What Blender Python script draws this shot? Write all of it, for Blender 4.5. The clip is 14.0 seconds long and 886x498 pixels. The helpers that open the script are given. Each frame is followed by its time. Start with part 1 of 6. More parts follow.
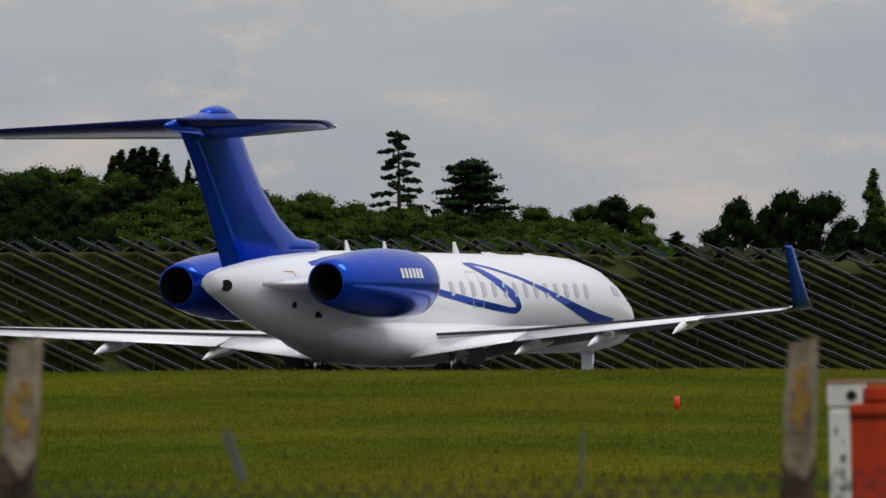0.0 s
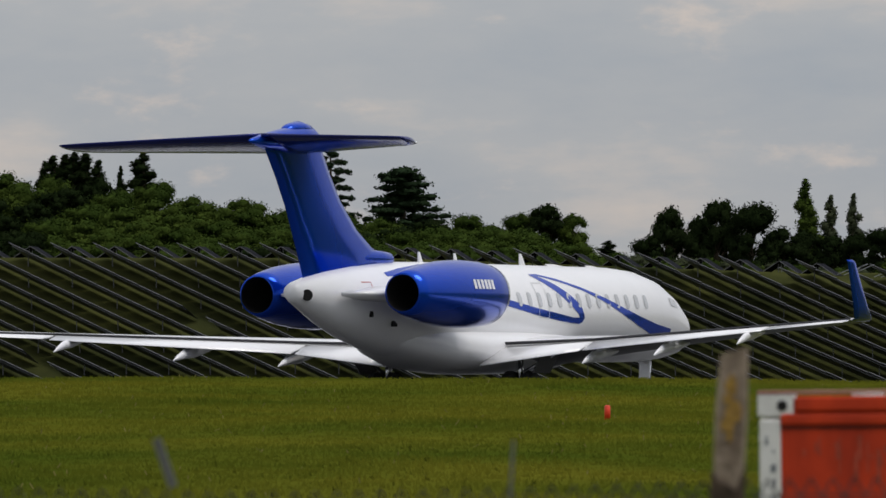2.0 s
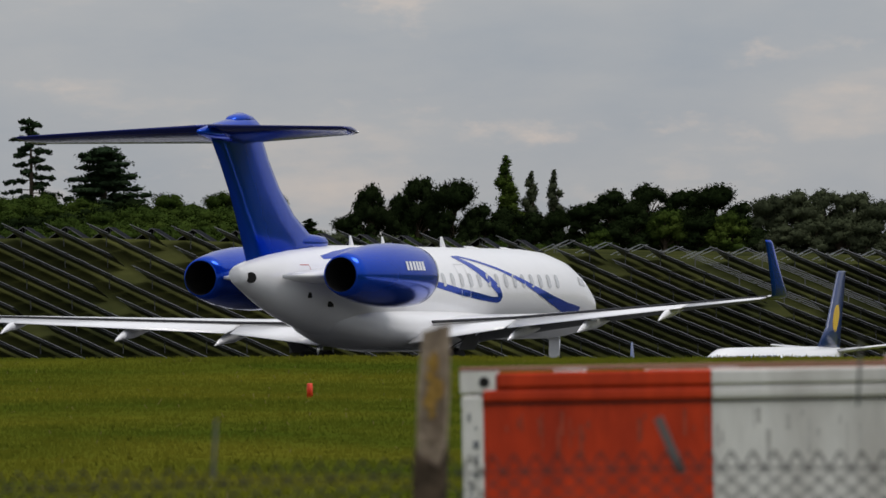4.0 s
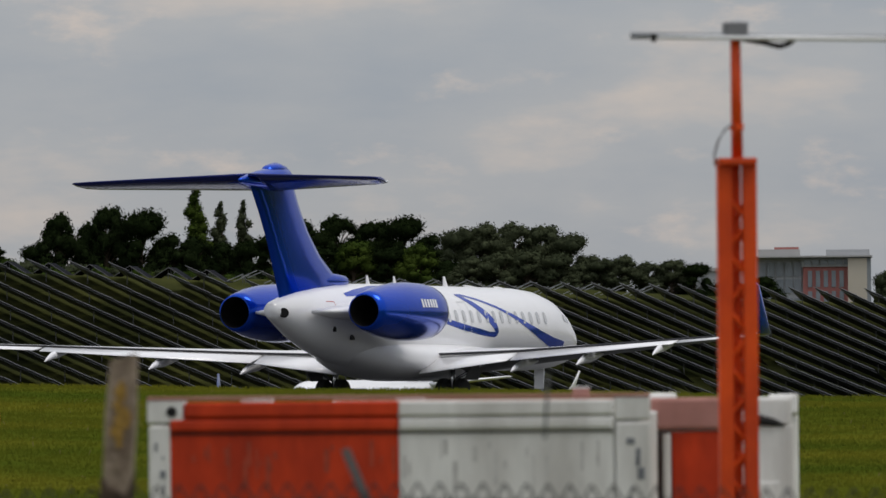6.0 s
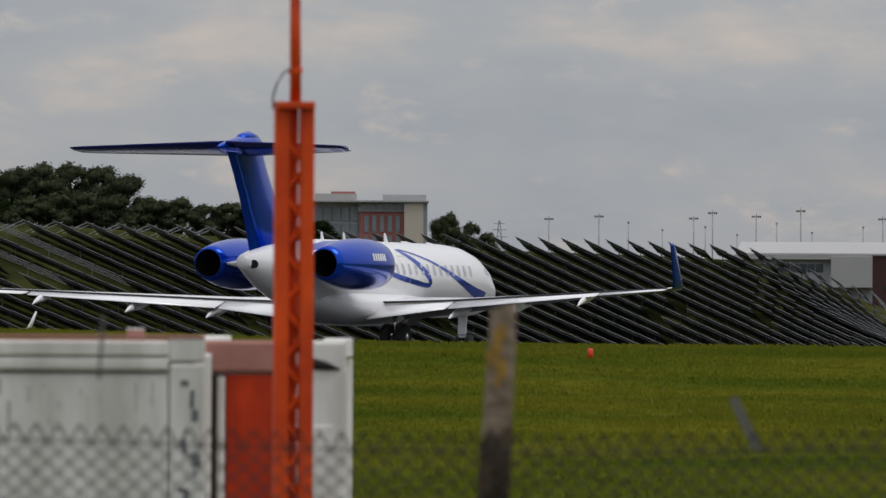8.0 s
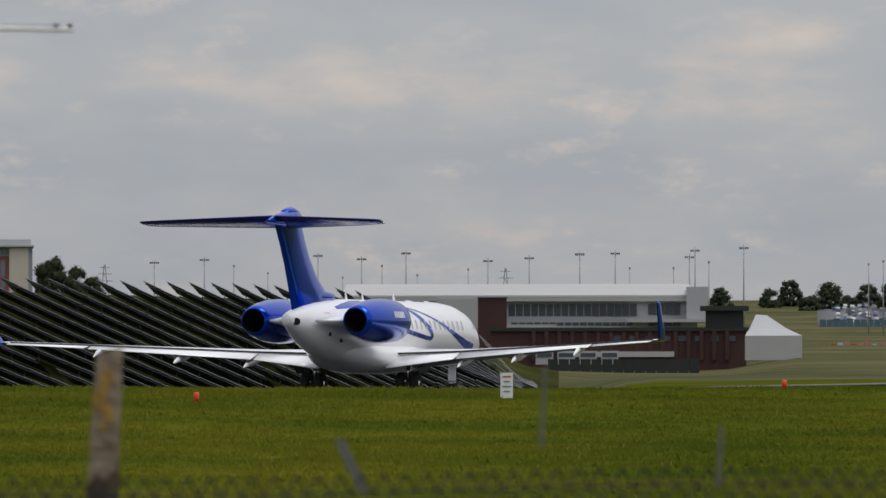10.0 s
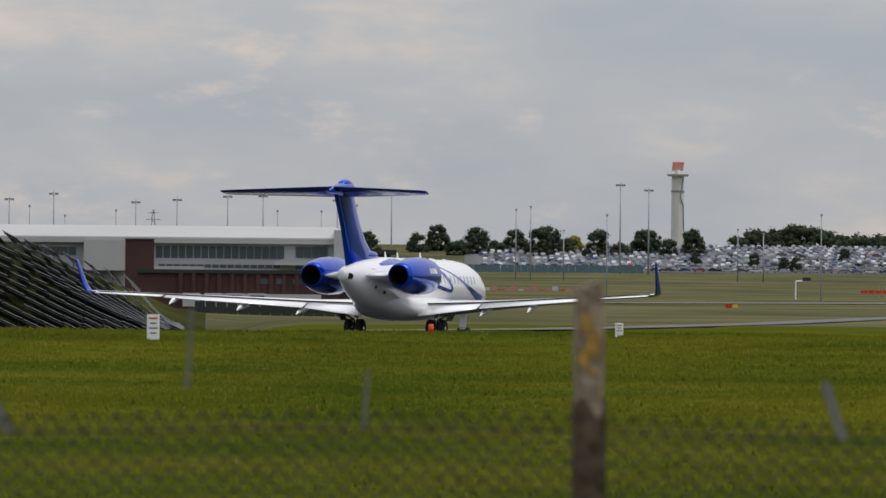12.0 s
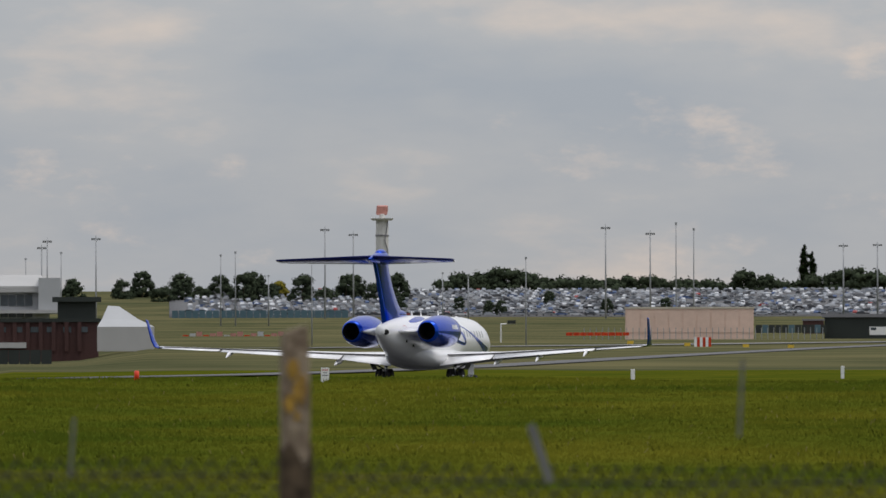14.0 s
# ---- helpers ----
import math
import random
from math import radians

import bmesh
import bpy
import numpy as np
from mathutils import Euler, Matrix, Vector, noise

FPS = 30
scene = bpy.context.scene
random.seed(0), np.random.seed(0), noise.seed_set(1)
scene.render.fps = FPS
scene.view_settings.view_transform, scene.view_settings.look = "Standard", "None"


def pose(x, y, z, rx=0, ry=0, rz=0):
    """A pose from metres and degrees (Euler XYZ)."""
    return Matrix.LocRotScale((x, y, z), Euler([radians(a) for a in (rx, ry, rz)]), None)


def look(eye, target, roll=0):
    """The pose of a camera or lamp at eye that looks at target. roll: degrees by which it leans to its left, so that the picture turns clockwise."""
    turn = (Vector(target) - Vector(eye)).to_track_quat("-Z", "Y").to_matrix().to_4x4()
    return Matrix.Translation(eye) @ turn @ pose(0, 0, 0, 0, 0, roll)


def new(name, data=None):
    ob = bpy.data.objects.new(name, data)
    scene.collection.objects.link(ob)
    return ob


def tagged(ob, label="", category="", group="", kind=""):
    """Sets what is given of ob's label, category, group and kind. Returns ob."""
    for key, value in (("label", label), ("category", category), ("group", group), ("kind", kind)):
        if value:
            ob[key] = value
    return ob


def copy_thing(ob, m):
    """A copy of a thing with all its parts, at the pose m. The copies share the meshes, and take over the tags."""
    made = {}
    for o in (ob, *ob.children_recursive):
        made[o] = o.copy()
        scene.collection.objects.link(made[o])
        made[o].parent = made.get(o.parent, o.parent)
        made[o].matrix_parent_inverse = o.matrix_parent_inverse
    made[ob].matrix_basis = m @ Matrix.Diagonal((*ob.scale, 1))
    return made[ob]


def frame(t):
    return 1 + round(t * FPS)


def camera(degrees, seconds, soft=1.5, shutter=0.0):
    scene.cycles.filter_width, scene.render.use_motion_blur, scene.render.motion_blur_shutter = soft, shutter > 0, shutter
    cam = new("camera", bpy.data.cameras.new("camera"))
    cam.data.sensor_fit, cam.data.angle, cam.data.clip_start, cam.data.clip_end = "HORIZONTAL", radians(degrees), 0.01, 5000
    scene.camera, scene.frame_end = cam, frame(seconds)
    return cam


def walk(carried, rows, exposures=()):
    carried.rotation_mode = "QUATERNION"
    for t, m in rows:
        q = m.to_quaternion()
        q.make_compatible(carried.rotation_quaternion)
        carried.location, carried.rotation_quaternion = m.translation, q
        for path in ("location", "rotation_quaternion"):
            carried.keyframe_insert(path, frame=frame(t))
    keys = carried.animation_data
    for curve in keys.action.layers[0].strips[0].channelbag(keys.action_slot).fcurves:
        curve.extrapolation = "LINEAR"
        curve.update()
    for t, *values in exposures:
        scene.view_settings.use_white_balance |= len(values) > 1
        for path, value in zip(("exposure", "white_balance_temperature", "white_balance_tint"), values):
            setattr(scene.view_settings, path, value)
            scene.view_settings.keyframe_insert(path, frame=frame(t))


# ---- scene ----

# camera: stands on a bank beside the perimeter fence and pans after the jet
EYE = 2.7
cam = camera(6.515, 14.0)
cam.data.dof.use_dof, cam.data.dof.focus_distance, cam.data.dof.aperture_fstop = True, 320.0, 10.0
PAN = [(0, -7.512, 0.881, -0.807), (0.5, -7.702, 0.698, -0.925), (1, -7.669, 0.590, -0.492), (1.5, -7.416, 0.941, -0.510), (2, -7.008, 0.934, -0.471), (2.2, -6.626, 0.655, -0.300), (4.3, -4.489, 0.775, -0.732), (4.5, -4.313, 0.800, -0.290), (5, -3.713, 0.582, -0.108), (5.5, -2.900, 0.989, -0.067), (6, -2.517, 0.944, -0.469), (6.5, -1.605, 0.382, -0.391), (7, -0.911, 0.522, -0.180), (7.5, 0.000, 0.608, 0.526), (8, 0.746, 0.517, 0.316), (8.5, 1.204, 0.660, -0.256), (9, 2.321, 0.824, -0.034), (9.2, 2.656, 0.835, -0.192), (11.3, 5.427, 0.777, 0.230), (11.5, 5.720, 0.622, 0.047), (12, 6.243, 0.429, 0.507), (12.5, 6.894, 0.532, 0.799), (13, 7.532, 0.594, 0.968), (13.5, 7.997, 1.046, 0.365), (14, 8.415, 0.768, -0.105)]
walk(cam, [(t, pose(0, 0, EYE, 0, 0, -yaw) @ pose(0, 0, 0, 90 + pitch) @ pose(0, 0, 0, 0, 0, roll)) for t, yaw, pitch, roll in PAN],
     exposures=[(0, -0.14), (4.5, -0.15), (6, -0.20), (8, -0.21), (9, -0.17), (11.5, 0.03), (12.5, 0.06), (14, -0.04)])

# the jet's take-off roll: seconds, x, y, heading (degrees clockwise from +y); the runway falls by a quarter of a degree
ROLL = [(0, -28.48, 203.51, 18.86), (0.5, -27.96, 205.22, 19.07), (1, -27.38, 207.01, 19.15), (1.5, -26.64, 208.98, 19.08), (2, -25.72, 211.20, 19.04), (2.2, -25.35, 212.13, 19.04), (4.3, -19.57, 225.58, 19.18), (4.5, -18.88, 227.63, 19.18), (5, -17.03, 232.96, 19.17), (5.5, -14.84, 238.80, 19.45), (6, -12.40, 245.20, 19.69), (6.5, -9.74, 252.18, 19.83), (7, -6.78, 259.79, 20.12), (7.5, -3.52, 268.02, 20.50), (8, 0.01, 276.90, 20.84), (8.5, 3.84, 286.41, 21.01), (9, 7.95, 296.50, 20.88), (9.2, 9.61, 300.65, 20.83), (11.3, 30.80, 354.43, 21.31), (11.5, 33.03, 360.13, 21.32), (12, 38.70, 374.49, 21.30), (12.5, 44.48, 389.06, 21.34), (13, 50.48, 403.78, 21.57), (13.5, 56.57, 418.62, 21.78), (14, 62.82, 433.51, 21.74)]

# ---- world and light: a bright overcast afternoon ----
world = bpy.data.worlds.new("overcast_sky")
scene.world = world
world.use_nodes = True
wn, wl = world.node_tree.nodes, world.node_tree.links
wn.clear()


def wnode(kind, **values):
    n = wn.new(kind)
    for k, v in values.items():
        n.inputs[k].default_value = v
    return n


SUN_EL, SUN_AZ = 64.0, 112.0
sky = wn.new("ShaderNodeTexSky")
sky.sky_type, sky.sun_disc, sky.sun_elevation, sky.sun_rotation = "NISHITA", False, radians(SUN_EL), radians(SUN_AZ)
coord = wn.new("ShaderNodeTexCoord")
stretch = wn.new("ShaderNodeMapping")
stretch.inputs["Scale"].default_value = (10, 10, 30)
wl.new(coord.outputs["Generated"], stretch.inputs["Vector"])
cloud = wnode("ShaderNodeTexNoise", Scale=2.2, Detail=7.0, Roughness=0.55)
wl.new(stretch.outputs["Vector"], cloud.inputs["Vector"])
ramp = wn.new("ShaderNodeValToRGB")
ramp.color_ramp.elements[0].position, ramp.color_ramp.elements[0].color = 0.32, (0.35, 0.38, 0.43, 1)
ramp.color_ramp.elements[1].position, ramp.color_ramp.elements[1].color = 0.72, (0.62, 0.54, 0.49, 1)
mid = ramp.color_ramp.elements.new(0.55)
mid.color = (0.42, 0.43, 0.455, 1)
wl.new(cloud.outputs["Fac"], ramp.inputs["Fac"])
mixed = wn.new("ShaderNodeMix")
mixed.data_type = "RGBA"
mixed.inputs["Factor"].default_value = 0.9
dim = wn.new("ShaderNodeVectorMath")
dim.operation = "SCALE"
dim.inputs["Scale"].default_value = 0.10
wl.new(sky.outputs["Color"], dim.inputs[0])
wl.new(dim.outputs["Vector"], mixed.inputs["A"])
# small sunlit puffs among the grey
fine_map = wn.new("ShaderNodeMapping")
fine_map.inputs["Scale"].default_value = (30, 30, 70)
wl.new(coord.outputs["Generated"], fine_map.inputs["Vector"])
puff = wnode("ShaderNodeTexNoise", Scale=1.7, Detail=6.0, Roughness=0.6)
wl.new(fine_map.outputs["Vector"], puff.inputs["Vector"])
puff_range = wn.new("ShaderNodeMapRange")
puff_range.interpolation_type = "SMOOTHSTEP"
puff_range.inputs["From Min"].default_value, puff_range.inputs["From Max"].default_value = 0.56, 0.76
puff_range.inputs["To Max"].default_value = 0.75
wl.new(puff.outputs["Fac"], puff_range.inputs["Value"])
puffed = wn.new("ShaderNodeMix")
puffed.data_type = "RGBA"
puffed.inputs["B"].default_value = (0.66, 0.56, 0.50, 1)
wl.new(puff_range.outputs["Result"], puffed.inputs["Factor"])
wl.new(ramp.outputs["Color"], puffed.inputs["A"])
wl.new(puffed.outputs["Result"], mixed.inputs["B"])
back = wnode("ShaderNodeBackground", Strength=1.0)
# an overcast sky grows brighter from the horizon to the zenith
height = wn.new("ShaderNodeSeparateXYZ")
wl.new(coord.outputs["Generated"], height.inputs[0])
lift = wnode("ShaderNodeMapRange")
lift.inputs["From Min"].default_value, lift.inputs["From Max"].default_value = 0.0, 1.0
lift.inputs["To Min"].default_value, lift.inputs["To Max"].default_value = 1.0, 2.7
wl.new(height.outputs["Z"], lift.inputs["Value"])
wl.new(lift.outputs["Result"], back.inputs["Strength"])
wl.new(mixed.outputs["Result"], back.inputs["Color"])
wout = wn.new("ShaderNodeOutputWorld")
wl.new(back.outputs["Background"], wout.inputs["Surface"])

sun = new("sun", bpy.data.lights.new("sun", "SUN"))
sun.data.energy, sun.data.angle, sun.data.color = 1.45, radians(28), (1.0, 0.95, 0.88)
s_az, s_el = radians(SUN_AZ), radians(SUN_EL)
sun.matrix_world = look((100 * math.sin(s_az), 100 * math.cos(s_az), 100 * math.tan(s_el)), (0, 0, 0))


# ---- materials ----
def mat(name, colour, rough=0.5, metal=0.0, vary=0.15, scale=4.0, second=None, bump=0.0, fine=30.0, coat=0.0, random_piece="", amount=0.5, spec=0.5, streak=1.0):
    """A procedural surface: colour broken up at two scales, roughness variation and fine relief."""
    m = bpy.data.materials.new(name)
    m.use_nodes = True
    n, l = m.node_tree.nodes, m.node_tree.links
    b = n["Principled BSDF"]
    b.inputs["Roughness"].default_value, b.inputs["Metallic"].default_value, b.inputs["Coat Weight"].default_value = rough, metal, coat
    b.inputs["Specular IOR Level"].default_value = spec
    tc = n.new("ShaderNodeTexCoord")
    big, small = n.new("ShaderNodeTexNoise"), n.new("ShaderNodeTexNoise")
    big.inputs["Scale"].default_value, big.inputs["Detail"].default_value = scale, 5
    small.inputs["Scale"].default_value, small.inputs["Detail"].default_value = fine, 4
    mp = n.new("ShaderNodeMapping")
    mp.inputs["Scale"].default_value = (1, 1, streak)
    l.new(tc.outputs["Object"], mp.inputs["Vector"])
    l.new(mp.outputs["Vector"], big.inputs["Vector"])
    l.new(mp.outputs["Vector"], small.inputs["Vector"])
    r = n.new("ShaderNodeValToRGB")
    other = second or tuple(c * (1 - vary) for c in colour)
    r.color_ramp.elements[0].position, r.color_ramp.elements[1].position = 0.35, 0.68
    r.color_ramp.elements[0].color, r.color_ramp.elements[1].color = (*other, 1), (*colour, 1)
    l.new(big.outputs["Fac"], r.inputs["Fac"])
    hsv = n.new("ShaderNodeHueSaturation")
    l.new(r.outputs["Color"], hsv.inputs["Color"])
    rng = n.new("ShaderNodeMapRange")
    rng.inputs["To Min"].default_value, rng.inputs["To Max"].default_value = 1 - vary, 1 + vary
    l.new(small.outputs["Fac"], rng.inputs["Value"])
    last = rng.outputs["Result"]
    if random_piece:
        if random_piece == "object":
            src = n.new("ShaderNodeObjectInfo").outputs["Random"]
        else:
            src = n.new("ShaderNodeNewGeometry").outputs["Random Per Island"]
        r2 = n.new("ShaderNodeMapRange")
        r2.inputs["To Min"].default_value, r2.inputs["To Max"].default_value = 1 - amount, 1 + amount
        l.new(src, r2.inputs["Value"])
        mul = n.new("ShaderNodeMath")
        mul.operation = "MULTIPLY"
        l.new(last, mul.inputs[0])
        l.new(r2.outputs["Result"], mul.inputs[1])
        last = mul.outputs["Value"]
    l.new(last, hsv.inputs["Value"])
    l.new(hsv.outputs["Color"], b.inputs["Base Color"])
    if bump:
        bn = n.new("ShaderNodeBump")
        bn.inputs["Strength"].default_value, bn.inputs["Distance"].default_value = bump, 0.02
        l.new(small.outputs["Fac"], bn.inputs["Height"])
        l.new(bn.outputs["Normal"], b.inputs["Normal"])
    return m


WHITE = mat("white_aircraft_paint", (0.80, 0.80, 0.81), 0.28, vary=0.03, scale=0.6, fine=3, coat=0.4)
BLUE = mat("royal_blue_metallic_paint", (0.002, 0.056, 0.48), 0.16, 0.64, vary=0.05, scale=0.7, fine=3, coat=0.15, spec=0.3)
# darker copy of the royal blue: the tailplane's underside shade is in the colour
SHADEBLUE = mat("deep_navy_tailplane_paint", (0.004, 0.012, 0.14), 0.25, 0.3, vary=0.05, scale=0.7, fine=3, coat=0.2)
# shade under the wings and flaps, put into the colour as grey
UNDERSHADE = mat("grey_wing_underside_paint", (0.17, 0.175, 0.185), 0.5, vary=0.12, scale=0.8, fine=4)
GREYP = mat("light_grey_paint", (0.50, 0.51, 0.52), 0.45, vary=0.06, scale=2)
DARKLINE = mat("dark_gap", (0.03, 0.03, 0.035), 0.7, vary=0.1)
SILVER = mat("polished_aluminium", (0.72, 0.73, 0.75), 0.22, 1.0, vary=0.05, scale=2)
SOOT = mat("sooty_exhaust_metal", (0.012, 0.011, 0.010), 0.75, 0.3, vary=0.3, scale=5)
PANE = mat("cabin_window_acrylic", (0.52, 0.53, 0.55), 0.15, vary=0.08, scale=3, coat=0.5)
TYRE = mat("tyre_rubber", (0.02, 0.02, 0.02), 0.8, vary=0.2, scale=8)
GRASS = mat("rough_mown_grass", (0.087, 0.087, 0.009), 0.9, vary=0.25, scale=0.13, second=(0.043, 0.060, 0.006), fine=1.4, bump=0.6, spec=0.0)
BLADE = mat("grass_blades", (0.092, 0.090, 0.009), 0.8, vary=0.2, scale=0.13, second=(0.043, 0.060, 0.006), random_piece="island", amount=0.13, spec=0.0)
SEEDY = mat("dry_grass_stalks", (0.12, 0.11, 0.035), 0.85, vary=0.2, scale=0.4, random_piece="island", amount=0.3, spec=0.0)
# olive bank grass, darkened further for the shade among the solar panels
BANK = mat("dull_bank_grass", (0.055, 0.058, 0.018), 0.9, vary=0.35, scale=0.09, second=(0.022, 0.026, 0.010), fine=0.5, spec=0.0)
ALGAE = mat("black_algae_stain", (0.030, 0.023, 0.017), 0.95, vary=0.35, scale=14, second=(0.10, 0.072, 0.050), fine=40, spec=0.1)
STRUT = mat("dull_grey_steel", (0.15, 0.15, 0.15), 0.6, 0.4, vary=0.15, scale=9)
PALEGLASS = mat("pale_reflecting_glazing", (0.28, 0.31, 0.34), 0.15, vary=0.2, scale=0.1, fine=0.3)
# mown field grass, with distance haze mixed in as a greyer, paler colour
FIELD_HAZED = mat("pale_mown_field_grass", (0.128, 0.116, 0.058), 0.9, vary=0.25, scale=0.02, second=(0.058, 0.064, 0.032), fine=0.08, spec=0.0)
TARMAC = mat("worn_runway_asphalt", (0.11, 0.11, 0.112), 0.85, vary=0.15, scale=0.15, second=(0.075, 0.075, 0.078), fine=3, bump=0.2)
RUNWAY = mat("dark_runway_asphalt", (0.060, 0.060, 0.062), 0.85, vary=0.15, scale=0.15, second=(0.045, 0.045, 0.047), fine=3, bump=0.2)
CONCRETE = mat("pale_taxiway_concrete", (0.17, 0.168, 0.16), 0.85, vary=0.12, scale=0.1, fine=2)
PANEL = mat("solar_glass", (0.010, 0.012, 0.018), 0.35, vary=0.25, scale=0.5, random_piece="object", amount=0.35, spec=0.12)
DULLRAIL = mat("weathered_steel_rail", (0.20, 0.205, 0.21), 0.6, 0.4, vary=0.15, scale=3)
PANELBACK = mat("matt_dark_panel_backs", (0.013, 0.014, 0.018), 0.9, vary=0.25, scale=0.5, spec=0.02)
GALV = mat("galvanised_steel", (0.36, 0.37, 0.38), 0.5, 0.6, vary=0.12, scale=3)
LEAF = mat("summer_foliage", (0.062, 0.088, 0.016), 0.75, vary=0.2, scale=0.16, second=(0.024, 0.040, 0.008), random_piece="island", amount=0.25, spec=0.0)
LEAF_DARK = mat("dark_foliage", (0.017, 0.026, 0.009), 0.8, vary=0.2, scale=0.16, second=(0.009, 0.015, 0.005), random_piece="island", amount=0.25, spec=0.0)
LEAF_GREY = mat("grey_green_foliage", (0.064, 0.074, 0.040), 0.8, vary=0.15, scale=0.14, second=(0.036, 0.044, 0.024), random_piece="island", amount=0.2, spec=0.0)
LEAF_GOLD = mat("yellow_foliage", (0.22, 0.19, 0.03), 0.8, vary=0.15, scale=0.1, random_piece="island", amount=0.35, spec=0.0)
NEEDLE = mat("conifer_needles", (0.020, 0.034, 0.016), 0.8, vary=0.2, scale=0.2, random_piece="island", amount=0.4, spec=0.0)
# leaf colour greyed and paled so that it carries the aerial haze
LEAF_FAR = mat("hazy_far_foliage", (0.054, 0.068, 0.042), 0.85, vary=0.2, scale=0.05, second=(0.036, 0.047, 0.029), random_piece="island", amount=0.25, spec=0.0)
BARK = mat("tree_bark", (0.09, 0.07, 0.05), 0.9, vary=0.3, scale=1.2, bump=0.5, fine=8, spec=0.0)
RED = mat("faded_red_container_paint", (0.60, 0.050, 0.010), 0.6, vary=0.2, scale=4.0, second=(0.36, 0.030, 0.009), fine=22, bump=0.15, streak=0.35, spec=0.2)
DIRTYWHITE = mat("grimy_white_container_paint", (0.80, 0.79, 0.76), 0.6, vary=0.12, scale=3.2, second=(0.54, 0.52, 0.49), fine=18, bump=0.15, streak=0.3, spec=0.3)
PINK = mat("chalky_faded_red_paint", (0.42, 0.20, 0.17), 0.7, vary=0.15, scale=2.5, second=(0.34, 0.15, 0.12), fine=16)
ORANGE = mat("orange_mast_paint", (0.72, 0.080, 0.006), 0.5, vary=0.14, scale=3, second=(0.48, 0.044, 0.006), fine=20, spec=0.25)
WEATHERED = mat("lichen_stained_concrete", (0.34, 0.27, 0.20), 0.9, vary=0.3, scale=9, second=(0.13, 0.09, 0.062), fine=30, bump=0.6)
LICHEN = mat("orange_lichen", (0.38, 0.22, 0.03), 0.95, vary=0.3, scale=14, second=(0.22, 0.13, 0.04), fine=40, bump=0.5)
WIRE = mat("rusty_fence_wire", (0.025, 0.024, 0.023), 0.75, 0.2, vary=0.2, scale=8)
MARKRED = mat("fluorescent_red_plastic", (0.75, 0.045, 0.01), 0.5, vary=0.08, scale=5)
SIGNWHITE = mat("white_sign_board", (0.75, 0.75, 0.74), 0.5, vary=0.06, scale=5)
SIGNINK = mat("grey_sign_lettering", (0.18, 0.18, 0.19), 0.6, vary=0.1)
CLAD = mat("pale_grey_cladding", (0.40, 0.41, 0.42), 0.55, vary=0.08, scale=0.05, fine=0.5)
ROOFW = mat("white_roof_sheet", (0.39, 0.385, 0.375), 0.6, vary=0.06, scale=0.05, fine=0.4)
BRICK = mat("red_brown_brick", (0.060, 0.024, 0.021), 0.85, vary=0.2, scale=0.1, fine=1.5)
GLASS = mat("dark_tinted_glazing", (0.07, 0.085, 0.10), 0.1, vary=0.2, scale=0.1, fine=0.3)
REDCLAD = mat("red_facade_panel", (0.42, 0.15, 0.13), 0.6, vary=0.1, scale=0.1)
CREAM = mat("cream_stone_cladding", (0.52, 0.47, 0.38), 0.7, vary=0.08, scale=0.1)
SALMON = mat("salmon_painted_block", (0.68, 0.50, 0.41), 0.8, vary=0.12, scale=0.15, fine=1)
BLACKNET = mat("dark_green_screen", (0.02, 0.026, 0.022), 0.8, vary=0.2, scale=0.2)
TEAL = mat("dull_teal_sheet", (0.060, 0.12, 0.15), 0.6, vary=0.15, scale=0.2)
MASTG = mat("grey_lamp_mast", (0.30, 0.31, 0.32), 0.5, 0.3, vary=0.08)
TOWERC = mat("pale_tower_concrete", (0.55, 0.54, 0.51), 0.8, vary=0.1, scale=0.2)
RADAR = mat("red_radar_antenna", (0.58, 0.26, 0.22), 0.6, vary=0.15, scale=0.8)
NAVY = mat("navy_tail_paint", (0.015, 0.04, 0.14), 0.3, vary=0.05, scale=0.5, coat=0.4)
YELLOW = mat("golden_yellow_paint", (0.65, 0.42, 0.03), 0.35, vary=0.05)
CARS = [mat("car_paint_" + w, c, 0.3, 0.2, vary=0.05, scale=0.5, coat=0.6) for w, c in
        (("silver", (0.30, 0.32, 0.35)), ("white", (0.55, 0.56, 0.58)), ("dark", (0.03, 0.032, 0.04)), ("blue", (0.05, 0.09, 0.20)), ("red", (0.28, 0.03, 0.025)), ("grey", (0.16, 0.165, 0.175)))]


# ---- mesh tools ----
def part(name, bm, material, parent=None, label="", smooth=False):
    """Links a bmesh as one mesh object under a thing or a part."""
    me = bpy.data.meshes.new(name)
    bmesh.ops.recalc_face_normals(bm, faces=bm.faces)
    bm.to_mesh(me)
    bm.free()
    me.materials.append(material)
    if smooth:
        for f in me.polygons:
            f.use_smooth = True
    ob = new(name, me)
    if parent:
        ob.parent = parent
    if label:
        ob["label"] = label
    return ob


def thing(name, label, category, m=None, group="", kind=""):
    ob = tagged(new(name), label, category, group, kind)
    if m is not None:
        ob.matrix_basis = m
    return ob


def box(bm, size, at=(0, 0, 0), rot=(0, 0, 0), bevel=0.0):
    r = bmesh.ops.create_cube(bm, size=1.0)
    vs = r["verts"]
    m = pose(*at, *rot) @ Matrix.Diagonal((*size, 1))
    bmesh.ops.transform(bm, matrix=m, verts=vs)
    if bevel:
        es = list({e for v in vs for e in v.link_edges})
        bmesh.ops.bevel(bm, geom=es, offset=bevel, segments=2, affect="EDGES", profile=0.5)
    return bm


def boxes(*items):
    bm = bmesh.new()
    for it in items:
        box(bm, *it)
    return bm


